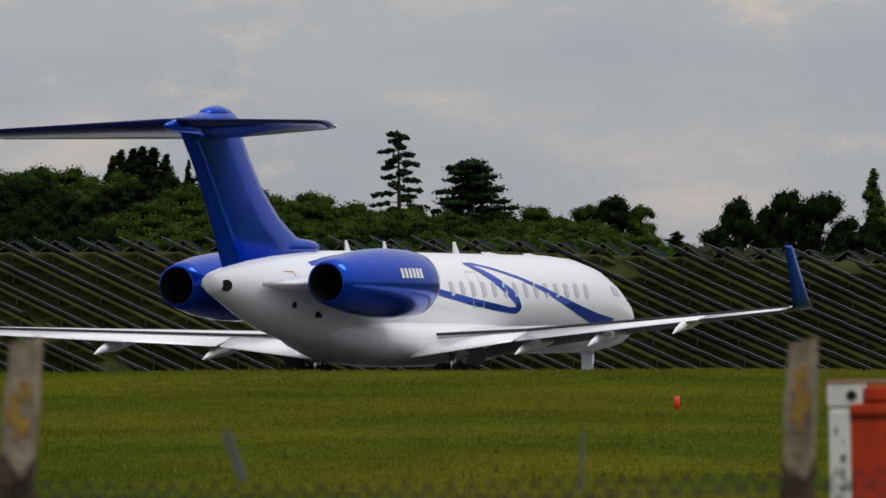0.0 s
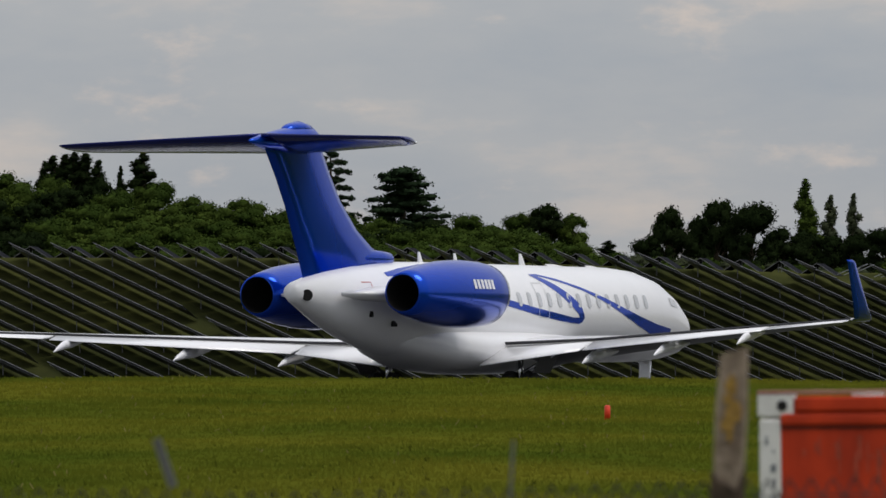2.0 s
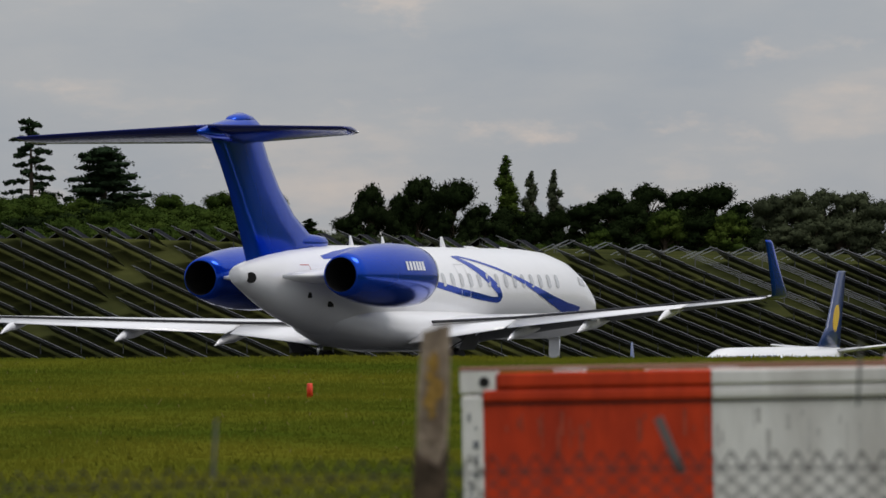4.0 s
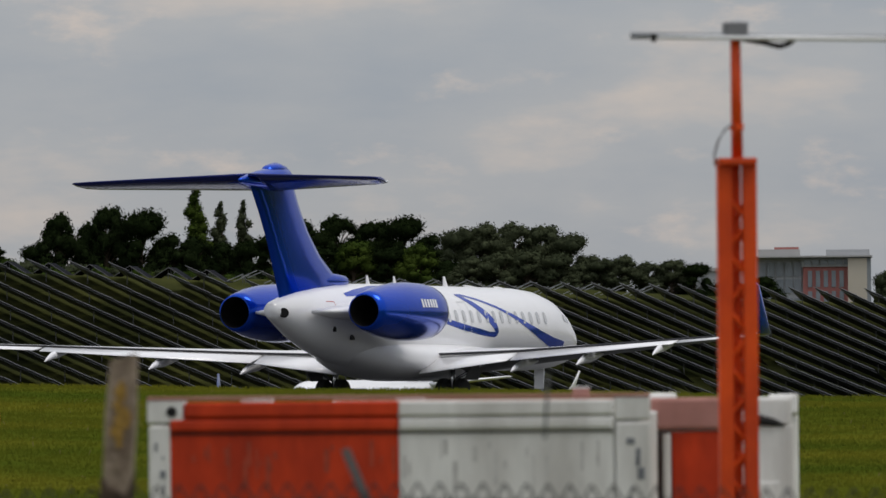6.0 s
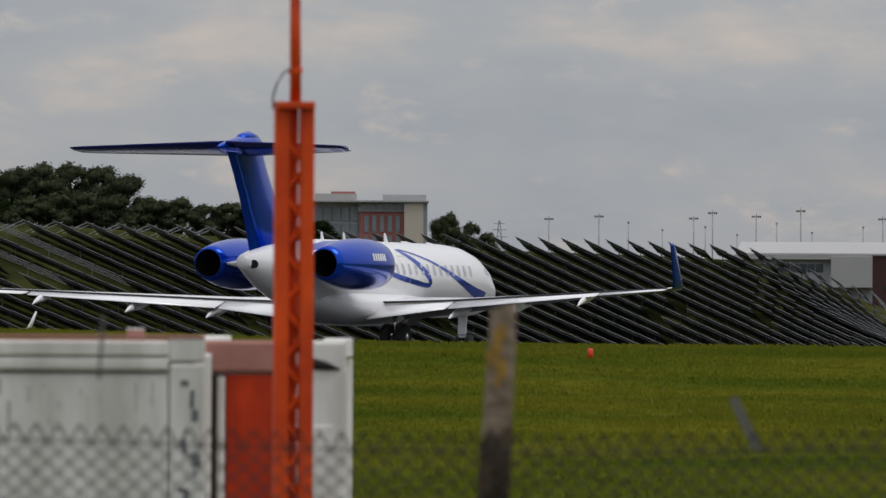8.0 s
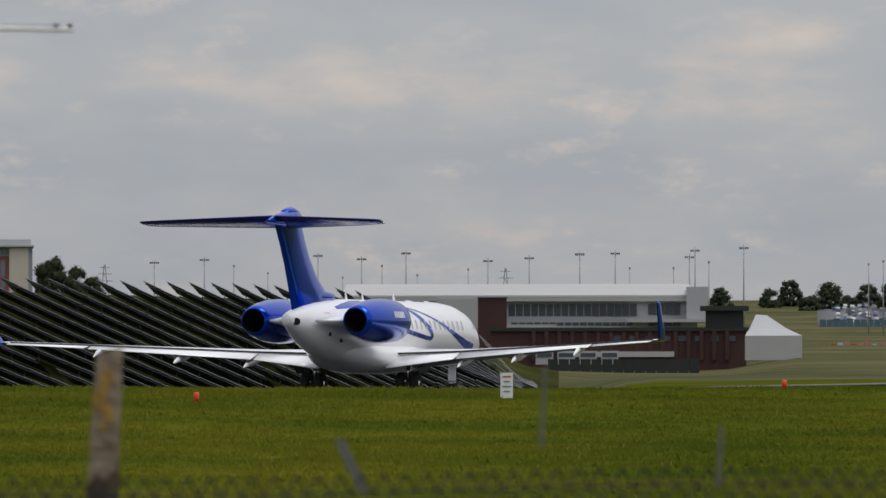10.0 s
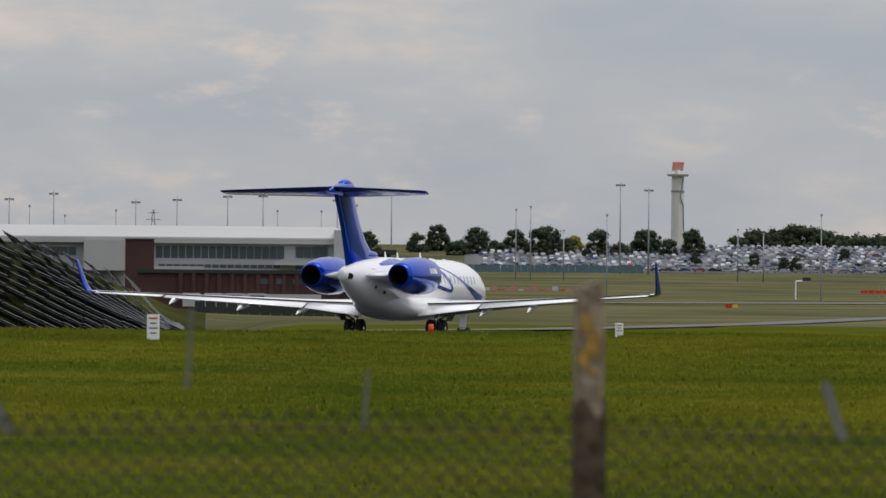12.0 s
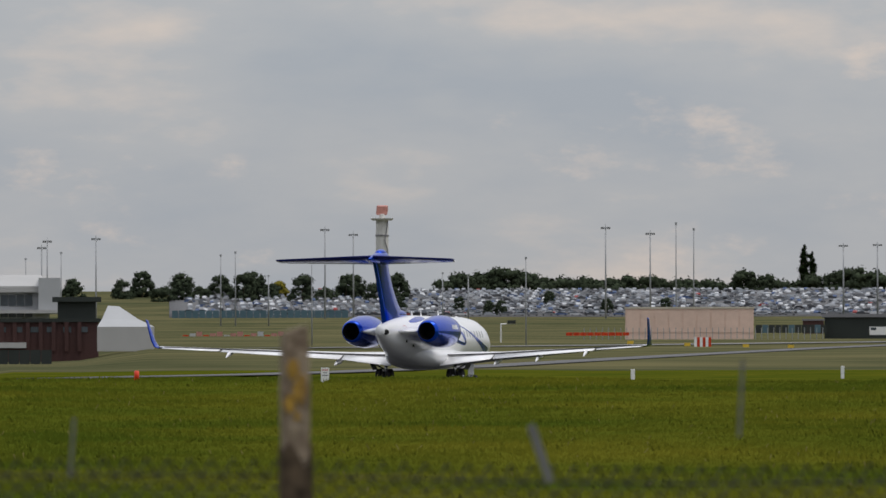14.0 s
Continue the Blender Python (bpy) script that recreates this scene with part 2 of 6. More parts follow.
def loft(rings, caps=True, bm=None, closed=True):
    """Skin over rings of points, all with the same count."""
    bm = bm or bmesh.new()
    vs = [[bm.verts.new(p) for p in r] for r in rings]
    n = len(vs[0])
    for a, b in zip(vs, vs[1:]):
        for i in range(n if closed else n - 1):
            j = (i + 1) % n
            bm.faces.new((a[i], a[j], b[j], b[i]))
    if caps and closed:
        bm.faces.new(vs[0])
        bm.faces.new(vs[-1])
    return bm


def ring_x(x, yc, zc, ry, rz, n=32, p=2.0):
    """An oval ring across the x axis."""
    out = []
    for i in range(n):
        a = 2 * math.pi * i / n
        c, s = math.cos(a), math.sin(a)
        out.append((x, yc + ry * math.copysign(abs(c) ** (2 / p), c), zc + rz * math.copysign(abs(s) ** (2 / p), s)))
    return out


def tube(bm, pts, r, n=6):
    """A round bar along a line of points; r is one radius or one for each point."""
    pts = [Vector(p) for p in pts]
    rings = []
    for i, p in enumerate(pts):
        d = (pts[min(i + 1, len(pts) - 1)] - pts[max(i - 1, 0)]).normalized()
        u = d.cross(Vector((0.13, 0.21, 1) if abs(d.z) < 0.9 else (1, 0.1, 0))).normalized()
        w = d.cross(u)
        q = r[i] if isinstance(r, (list, tuple)) else r
        rings.append([p + q * (math.cos(2 * math.pi * k / n) * u + math.sin(2 * math.pi * k / n) * w) for k in range(n)])
    return loft(rings, True, bm)


def smooth01(t):
    t = min(1.0, max(0.0, t))
    return t * t * (3 - 2 * t)


def table(x, rows):
    """Value at x in rows of (x, value)."""
    return float(np.interp(x, [r[0] for r in rows], [r[1] for r in rows]))


# ---- the lie of the land: height over bearing and distance from the viewpoint ----
FALL = math.tan(radians(0.25))
LIP = [(-14, 0.03), (-10.8, 0.03), (-7.5, -0.01), (-4.3, -0.058), (0, -0.15), (3, -0.172), (6, -0.19), (9, -0.19), (14, -0.18)]
BUND = [(-16, 0.93), (-10.8, 0.90), (-7.4, 0.87), (-4.5, 0.74), (-3, 0.63), (0, 0.54), (2.2, 0.48), (3.05, 0.44), (3.8, 0.17), (4.45, -0.08), (5, -0.25), (16, -0.25)]
WOOD = [(-16, 1.15), (-8.5, 0.95), (-6, 0.80), (-2, 0.66), (2, 0.42), (4.4, -0.05), (16, -0.05)]
FOOT, CREST = 800.0, 850.0


def land(bearing, d):
    """Height of the ground at a bearing (degrees) and distance (metres)."""
    g = lambda e, r: EYE + r * math.tan(radians(e))
    lip = g(table(bearing, LIP), 165.0)
    plane = lambda r: EYE + 0.097 - FALL * r
    if d <= 40:
        return 0.0
    if d <= 165:
        return lip * (d - 40) / 125
    if d <= 195:
        return lip + (plane(195) - lip) * smooth01((d - 165) / 30)
    if d <= 450:
        return plane(d)
    side = smooth01((bearing - 4.0) / 1.2)
    dip = -2.9
    if d <= 640:
        west = plane(450) + (dip - plane(450)) * smooth01((d - 450) / 190)
    elif d <= FOOT:
        west = dip
    elif d <= CREST:
        west = dip + (g(table(bearing, BUND), CREST) - dip) * (d - FOOT) / (CREST - FOOT)
    else:
        top = g(table(bearing, BUND), CREST)
        west = top + (g(table(bearing, WOOD), 1000.0) - top) * smooth01((d - CREST) / 150)
    level = 1 - smooth01((bearing - 5.6) / 0.7)
    near_field = table(d, [(450, plane(450)), (700, g(-0.11, 700)), (1060, g(-0.078, 1060)), (1160, g(-0.06, 1160)), (1400, g(0.0, 1400)), (2000, g(0.15, 2000)), (2700, g(0.26, 2700)), (3150, g(0.46, 3150)), (4900, g(0.46, 3150))])
    far_field = table(d, [(450, plane(450)), (700, g(-0.10, 700)), (1200, g(0.05, 1200)), (2000, g(0.15, 2000)), (2700, g(0.26, 2700)), (3150, g(0.46, 3150)), (4900, g(0.46, 3150))])
    east = far_field + (near_field - far_field) * level
    return west + (east - west) * side


def relief(x, y, d):
    """Small unevenness of the turf."""
    if d < 45 or d > 660:
        return 0.0
    return 0.10 * (noise.noise(Vector((x * 0.11, y * 0.05, 0))) - 0.2) * (0.4 if 195 < d < 450 else 1)


def seen_ground(bearing, el):
    """Distance at which the near field meets this line of sight."""
    lo, hi = 45.0, 165.0
    for _ in range(40):
        m = (lo + hi) / 2
        if land(bearing, m) < EYE + m * math.tan(radians(el)):
            lo = m
        else:
            hi = m
    return lo


def spot(bearing, d, lift=0.0):
    return (d * math.sin(radians(bearing)), d * math.cos(radians(bearing)), land(bearing, d) + lift)


def aim(bearing, d, el):
    """A point seen at this bearing and elevation (degrees) from the viewpoint, d metres away on the map."""
    return (d * math.sin(radians(bearing)), d * math.cos(radians(bearing)), EYE + d * math.tan(radians(el)))


def make_ground():
    ds = [2, 10, 25, 40] + list(np.linspace(50, 200, 46)) + list(np.linspace(215, 640, 30)) + [680, 720, 760, 795] + list(np.linspace(800, 850, 13)) + list(np.linspace(870, 1000, 8)) + [1100, 1250, 1500, 1800, 2100, 2400, 2700, 2800, 2900, 3000, 3150, 3600, 4200, 4900]
    bs = [-180, -150, -120, -90, -60, -40, -30, -24, -20, -17] + list(np.linspace(-15, 15, 121)) + [17, 20, 24, 30, 40, 60, 90, 120, 150]
    bm = bmesh.new()
    rows = []
    for d in ds:
        row = []
        for b in bs:
            x, y, z = spot(b, d)
            row.append(bm.verts.new((x, y, z + relief(x, y, d))))
        rows.append(row)
    n = len(bs)
    for a, c in zip(rows, rows[1:]):
        for i in range(n):
            j = (i + 1) % n
            f = bm.faces.new((a[i], c[i], c[j], a[j]))
            q = f.calc_center_median()
            if math.hypot(q.x, q.y) > 640 and math.degrees(math.atan2(q.x, q.y)) > 4.4:
                f.material_index = 1
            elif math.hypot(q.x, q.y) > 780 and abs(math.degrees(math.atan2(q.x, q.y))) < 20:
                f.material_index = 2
    bm.faces.new(rows[0])
    g = part("ground", bm, GRASS, smooth=True)
    g.data.materials.append(FIELD_HAZED)
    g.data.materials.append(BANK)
    return tagged(g, "rough green airfield grass rolling out to the far perimeter", "ground", kind="structure")


make_ground()


def ribbon(name, mids, half, material, label, lift):
    """A paved strip along points on the map, lying on the land."""
    bm = bmesh.new()
    pts = [Vector(p) for p in mids]
    rows = []
    for i, p in enumerate(pts):
        d = (pts[min(i + 1, len(pts) - 1)] - pts[max(i - 1, 0)]).normalized()
        s = Vector((d.y, -d.x))
        row = []
        for k in np.linspace(-half, half, 7):
            q = p + s * k
            row.append(bm.verts.new((q.x, q.y, land(math.degrees(math.atan2(q.x, q.y)), q.length) + lift)))
        rows.append(row)
    for a, b in zip(rows, rows[1:]):
        for i in range(6):
            bm.faces.new((a[i], a[i + 1], b[i + 1], b[i]))
    ob = part(name, bm, material, smooth=True)
    m = ob.modifiers.new("thickness", "SOLIDIFY")
    m.thickness, m.offset = 0.06, -1
    return tagged(ob, label, "pavement", kind="structure")


RUN = Vector((math.sin(radians(20.6)), math.cos(radians(20.6))))
ribbon("runway", [Vector((-28.5, 203.5)) + RUN * k for k in np.linspace(-30, 260, 60)], 11.5, RUNWAY, "worn dark asphalt runway strip crossing the grass", 0.06)
ribbon("taxiway", [Vector(spot(b, d)[:2]) for b, d in ((5.5, 520), (6.3, 540), (7.0, 560), (7.8, 610), (8.6, 680), (9.4, 780), (10.2, 900), (11.2, 1100), (12.5, 1400))], 2.3, TARMAC, "grey taxiway curving away through the grass", 0.05)
ribbon("taxiway_2", [Vector(spot(b, d)[:2]) for b, d in ((7.2, 1120), (8.0, 1150), (9.0, 1185), (10.0, 1230), (11.0, 1290), (12.6, 1380))], 6, CONCRETE, "pale distant taxiway strip across the field", 0.1)


# ---- the business jet ----
def fuselage_y(x, z):
    """Half width of the jet's body at a station and height."""
    w = table(x, BODY_W)
    h, c = table(x, BODY_H), table(x, BODY_Z)
    return w * math.sqrt(max(0.0, 1 - ((z - c) / h) ** 2))


BODY = [(15.35, 1.98, 0.03, 0.03), (15.2, 2.0, 0.20, 0.2), (14.8, 2.05, 0.46, 0.44), (14.1, 2.16, 0.76, 0.74), (13.1, 2.32, 1.03, 1.02), (12.1, 2.45, 1.21, 1.21), (11.0, 2.53, 1.31, 1.31),
        (9.6, 2.56, 1.35, 1.35), (4.0, 2.56, 1.35, 1.35), (-2.0, 2.56, 1.35, 1.35), (-3.5, 2.58, 1.30, 1.31), (-5.0, 2.65, 1.14, 1.18), (-6.5, 2.76, 0.90, 0.98), (-7.8, 2.86, 0.64, 0.73),
        (-8.8, 2.95, 0.42, 0.48), (-9.5, 3.0, 0.26, 0.29), (-9.75, 3.01, 0.17, 0.19)]
BODY_R = BODY[::-1]
BODY_W, BODY_H, BODY_Z = [(b[0], b[2]) for b in BODY_R], [(b[0], b[3]) for b in BODY_R], [(b[0], b[1]) for b in BODY_R]
FOIL_UP = [(0.0, 0.0), (0.03, 0.022), (0.10, 0.042), (0.25, 0.06), (0.45, 0.066), (0.70, 0.05), (1.0, 0.02)]
FOIL_LO = [(1.0, -0.004), (0.70, -0.04), (0.45, -0.06), (0.25, -0.062), (0.10, -0.045), (0.03, -0.022)]


def foil(le, te, thick=1.0, deep=1.0):
    """A wing section from leading to trailing edge; the thickness stands along z."""
    le, te = Vector(le), Vector(te)
    c = (te - le).length
    return [le.lerp(te, u) + Vector((0, 0, v * c * thick * (deep if v < 0 else 1))) for u, v in FOIL_UP + FOIL_LO]


def foil_side(le, te, thick=1.0):
    """The same for an upright fin; the thickness stands along y."""
    le, te = Vector(le), Vector(te)
    c = (te - le).length
    shape = [(0, 0), (0.04, 0.025), (0.15, 0.045), (0.4, 0.05), (0.7, 0.03), (1, 0.004)]
    pts = shape + [(u, -v) for u, v in shape[:0:-1]]
    return [le.lerp(te, u) + Vector((0, v * c * thick, 0)) for u, v in pts]


def hull_strip(path, side, lift=0.007, material=BLUE, parent=None, name="stripe", label=""):
    """A painted band on the body: path of (x, z, width) laid on the curved skin."""
    bm = bmesh.new()
    fine = []
    for (x0, z0, w0), (x1, z1, w1) in zip(path, path[1:]):
        for k in range(6):
            u = k / 6
            fine.append((x0 + (x1 - x0) * u, z0 + (z1 - z0) * u, w0 + (w1 - w0) * u))
    fine.append(path[-1])
    rows = []
    for i, (x, z, w) in enumerate(fine):
        a, b = fine[max(i - 1, 0)], fine[min(i + 1, len(fine) - 1)]
        dx, dz = b[0] - a[0], b[1] - a[1]
        n = math.hypot(dx, dz) or 1
        row = []
        for k in (-1, -0.33, 0.33, 1):
            px, pz = x - dz / n * w / 2 * k, z + dx / n * w / 2 * k
            row.append(bm.verts.new((px, side * (fuselage_y(px, pz) + lift), pz)))
        rows.append(row)
    for a, b in zip(rows, rows[1:]):
        for i in range(3):
            bm.faces.new((a[i], a[i + 1], b[i + 1], b[i]))
    return part(name, bm, material, parent, label, smooth=True)


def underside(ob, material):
    """Paints shade onto the faces that look down, in a darker colour."""
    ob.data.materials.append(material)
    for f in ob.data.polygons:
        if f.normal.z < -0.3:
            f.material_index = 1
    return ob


def wheel(parent, name, at, r, w):
    rings = [ring_wheel(at, r * q, w * k) for q, k in ((0.5, -0.5), (0.9, -0.5), (1.0, -0.3), (1.0, 0.3), (0.9, 0.5), (0.5, 0.5))]
    t = part(name, loft(rings), TYRE, parent, "black rubber tyre", True)
    rings = [ring_wheel(at, r * q, w * k) for q, k in ((0.12, -0.52), (0.52, -0.46), (0.52, 0.46), (0.12, 0.52))]
    part("rim", loft(rings), SILVER, t, "metal wheel hub", True)
    return t


def ring_wheel(at, r, dy, n=24):
    return [(at[0] + r * math.cos(2 * math.pi * i / n), at[1] + dy, at[2] + r * math.sin(2 * math.pi * i / n)) for i in range(n)]


def make_jet():
    jet = thing("business_jet", "white and royal blue twin-engined business jet rolling for take-off", "airplane")
    part("fuselage", loft([ring_x(x, 0, z, w, h, 40) for x, z, w, h in BODY]), WHITE, jet, "glossy white fuselage", True)
    belly = [(7.0, 1.75, 0.5, 0.3), (6.0, 1.62, 1.05, 0.50), (4.5, 1.55, 1.42, 0.62), (2.0, 1.52, 1.62, 0.66), (-0.5, 1.52, 1.62, 0.66), (-2.2, 1.60, 1.45, 0.62), (-3.8, 1.78, 1.10, 0.50), (-5.2, 1.98, 0.6, 0.34), (-6.0, 2.1, 0.2, 0.14)]
    part("belly_fairing", loft([ring_x(x, 0, z, w, h, 36, 2.4) for x, z, w, h in belly]), WHITE, jet, "", True)

    # tail cone: exhaust of the auxiliary power unit
    apu = tube(bmesh.new(), [(-9.12, -0.20, 2.95), (-9.40, -0.345, 2.93)], [0.15, 0.15], 20)
    part("apu_exhaust", apu, SOOT, jet, "sooty round exhaust in the tail cone")

    # fin, dorsal fillet and bullet
    rows = [((-4.15, 0, 3.70), (-8.85, 0, 3.10), 0.75), ((-4.25, 0, 4.0), (-8.95, 0, 3.40), 0.75), ((-4.85, 0, 4.23), (-9.12, 0, 3.75), 0.9), ((-5.85, 0, 4.72), (-9.4, 0, 4.3), 1.15), ((-6.80, 0, 5.46), (-9.9, 0, 5.2), 1.25), ((-7.45, 0, 6.2), (-10.5, 0, 6.05), 1.25), ((-7.80, 0, 6.7), (-10.95, 0, 6.6), 1.25), ((-7.95, 0, 7.0), (-11.15, 0, 6.9), 1.25)]
    part("fin", loft([foil_side(a, b, k) for a, b, k in rows]), BLUE, jet, "royal blue swept tail fin", True)
    scoop = [(-3.86, 3.96, 0.15, 0.14), (-3.95, 3.96, 0.18, 0.18), (-4.5, 3.97, 0.19, 0.21), (-5.5, 3.98, 0.18, 0.24), (-7.0, 3.8, 0.12, 0.2)]
    part("dorsal_scoop", loft([ring_x(x, 0, z, w, h, 20) for x, z, w, h in scoop]), BLUE, jet, "blue air scoop at the fin's foot", True)
    bullet = [(-8.0, 7.02, 0.05, 0.05), (-8.2, 7.04, 0.22, 0.2), (-8.7, 7.06, 0.34, 0.36), (-9.3, 7.04, 0.36, 0.38), (-10.2, 6.98, 0.35, 0.30), (-11.2, 6.93, 0.24, 0.2), (-11.8, 6.92, 0.09, 0.08), (-11.95, 6.92, 0.03, 0.03)]
    part("fin_bullet", loft([ring_x(x, 0, z, w, h, 24) for x, z, w, h in bullet]), BLUE, jet, "", True)
    dome = [(-8.55, 7.30, 0.10, 0.05), (-8.8, 7.32, 0.24, 0.14), (-9.25, 7.33, 0.27, 0.19), (-9.7, 7.31, 0.22, 0.13), (-10.0, 7.25, 0.1, 0.06)]
    part("antenna_dome", loft([ring_x(x, 0, z, w, h, 20) for x, z, w, h in dome]), BLUE, jet, "rounded blue dome on the tail", True)
    for s in (1, -1):
        secs = [((-8.7, s * 0.1, 6.78), (-11.5, s * 0.1, 7.06)), ((-9.1, s * 0.5, 6.78), (-11.55, s * 0.5, 7.05)), ((-11.7, s * 4.5, 6.77), (-13.0, s * 4.5, 6.89)), ((-12.05, s * 4.85, 6.78), (-13.12, s * 4.9, 6.87)), ((-12.55, s * 4.98, 6.81), (-13.15, s * 4.98, 6.86))]
        tail = part("tailplane", loft([foil(a, b, 1.25) for a, b in secs]), SHADEBLUE, jet, "blue horizontal tailplane, darkened for its shaded underside", True)
        bm = bmesh.new()
        tube(bm, [(-9.02, s * 0.5, 6.755), (-11.62, s * 4.5, 6.757), (-12.0, s * 4.85, 6.77)], [0.075, 0.045, 0.03], 8)
        part("leading_edge", bm, SILVER, tail, "polished metal leading edge", True)
    # wings, flaps let down, winglets
    for s in (1, -1):
        secs = [((5.6, s * 1.0, 1.50), (0.1, s * 1.0, 1.52)), ((5.0, s * 1.6, 1.52), (0.1, s * 1.6, 1.55)), ((2.95, s * 4.4, 1.64), (-0.05, s * 4.4, 1.68)), ((0.7, s * 7.6, 1.82), (-1.35, s * 7.6, 1.85)), ((-1.55, s * 10.8, 2.0), (-2.75, s * 10.8, 2.02)), ((-3.5, s * 13.6, 2.14), (-4.4, s * 13.6, 2.15)), ((-3.85, s * 13.95, 2.16), (-4.65, s * 13.95, 2.17))]
        wing = underside(part("wing", loft([foil(a, b, 1.15, 1.1) for a, b in secs]), WHITE, jet, "long white swept wing, underside greyed as shade", True), UNDERSHADE)
        bm = bmesh.new()
        tube(bm, [(5.05, s * 1.6, 1.52), (2.98, s * 4.4, 1.64), (0.73, s * 7.6, 1.82), (-1.52, s * 10.8, 2.0), (-3.45, s * 13.6, 2.14)], [0.1, 0.085, 0.07, 0.055, 0.035], 8)
        part("leading_edge", bm, SILVER, wing, "polished metal leading edge", True)
        for name, a, b in (("inboard_flap", ((0.02, s * 1.45, 1.56), (-1.26, s * 1.42, 1.07)), ((-0.13, s * 4.3, 1.70), (-1.08, s * 4.3, 1.45))),
                           ("outboard_flap", ((-0.16, s * 4.42, 1.70), (-1.1, s * 4.42, 1.46)), ((-2.83, s * 10.7, 2.02), (-3.42, s * 10.7, 1.90))),
                           ("aileron", ((-2.86, s * 10.85, 2.02), (-3.5, s * 10.85, 1.93)), ((-4.5, s * 13.7, 2.15), (-4.95, s * 13.7, 2.09)))):
            underside(part(name, loft([foil(*a, 0.9), foil([(p + q) / 2 for p, q in zip(a[0], b[0])], [(p + q) / 2 for p, q in zip(a[1], b[1])], 0.9), foil(*b, 0.9)]), WHITE, wing, "", True), UNDERSHADE)
        bm = bmesh.new()
        tube(bm, [(0.05, s * 1.45, 1.69), (-0.1, s * 4.36, 1.775), (-2.79, s * 10.75, 2.065), (-4.45, s * 13.7, 2.18)], [0.045, 0.042, 0.034, 0.026], 6)
        part("flap_gap", bm, DARKLINE, wing, "dark gap ahead of the flaps")
        tips = [((-3.7, s * 13.9, 2.12), (-4.95, s * 13.9, 2.10)), ((-4.05, s * 14.12, 2.2), (-5.15, s * 14.12, 2.2)), ((-4.5, s * 14.2, 2.5), (-5.4, s * 14.2, 2.5)), ((-5.55, s * 14.32, 3.62), (-6.05, s * 14.32, 3.62)), ((-5.75, s * 14.33, 3.70), (-6.12, s * 14.33, 3.69))]
        part("winglet", loft([foil_side(a, b, 1.3) for a, b in tips]), BLUE, wing, "upswept royal blue winglet", True)
        for tx, ty, tz in ((-1.5, 4.6, 1.12), (-2.65, 7.24, 1.30), (-3.98, 10.25, 1.56)):
            k = 1.0 if ty < 8 else 0.8
            can = [(tx, tz, 0.012, 0.015), (tx + 0.30 * k, tz + 0.09, 0.07, 0.08), (tx + 0.7 * k, tz + 0.19, 0.11, 0.14), (tx + 1.2 * k, tz + 0.24, 0.12, 0.16), (tx + 1.8 * k, tz + 0.30, 0.09, 0.11), (tx + 2.3 * k, tz + 0.34, 0.03, 0.04)]
            part("flap_track_fairing", loft([ring_x(x, s * ty, z, w * k, h * k, 14) for x, z, w, h in can]), WHITE, wing, "pointed white flap track fairing", True)

    # engines
    for s in (1, -1):
        cy, cz = s * 2.16, 2.99
        out = [(-2.55, 0.70), (-2.45, 0.76), (-2.6, 0.81), (-3.2, 0.87), (-4.2, 0.895), (-5.2, 0.86), (-6.2, 0.76), (-7.0, 0.62), (-7.42, 0.515), (-7.42, 0.475)]
        rings = [ring_x(x, cy, cz, r, r * 1.02, 36) for x, r in out]
        inner = [(-7.43, 0.476), (-7.0, 0.46), (-5.6, 0.44), (-5.58, 0.02)]
        nac = part("nacelle", loft(rings, False), BLUE, jet, "royal blue engine nacelle", True)
        part("exhaust_nozzle", loft([ring_x(x, cy, cz, r, r * 1.02, 36) for x, r in inner], False), SOOT, nac, "black hollow exhaust nozzle", True)
        part("intake_lip", loft([ring_x(x, cy, cz, r, r * 1.02, 36) for x, r in ((-2.44, 0.74), (-2.42, 0.765), (-2.48, 0.79), (-2.62, 0.815))], False), SILVER, nac, "polished intake lip", True)
        part("fan", loft([ring_x(-2.7, cy, cz, 0.7, 0.7, 36), ring_x(-2.9, cy, cz, 0.7, 0.7, 36)]), SOOT, nac, "dark engine fan")
        pyl = [((-3.6, s * 1.02, 2.99), (-8.15, s * 0.72, 2.93)), ((-3.7, s * 1.3, 2.99), (-7.6, s * 1.3, 2.95)), ((-3.9, s * 1.62, 2.99), (-7.1, s * 1.62, 2.96))]
        part("engine_pylon", loft([foil(a, b, 0.9) for a, b in pyl]), WHITE, jet, "", True)
        # registration, as plain bars on the outer face
        for k in range(6):
            x, a = -4.75 + 0.21 * k, radians(16)
            r = table(-x, [(3.2, 0.87), (4.2, 0.895), (5.2, 0.86)]) + 0.004
            bm = boxes(((0.14, 0.012, 0.26), (0, 0, 0)))
            b = part("registration_bar", bm, WHITE, nac, "plain white lettering bar")
            b.matrix_basis = pose(x, cy + s * r * math.cos(a), cz + r * 1.02 * math.sin(a), s * 16, 0, 0)

    # livery: a hooked blue swoosh on each side
    for s in (1, -1):
        hook = [(-2.2, 3.15, 0.10), (-0.6, 2.98, 0.15), (1.0, 2.78, 0.19), (2.6, 2.58, 0.20), (4.0, 2.44, 0.19), (4.9, 2.36, 0.16), (5.35, 2.35, 0.17), (5.55, 2.44, 0.24), (5.35, 2.66, 0.30), (4.75, 2.98, 0.30), (4.1, 3.28, 0.24), (3.5, 3.50, 0.16), (3.15, 3.60, 0.07)]
        hull_strip(hook, s, 0.007, BLUE, jet, "swoosh", "hooked royal blue livery swoosh")
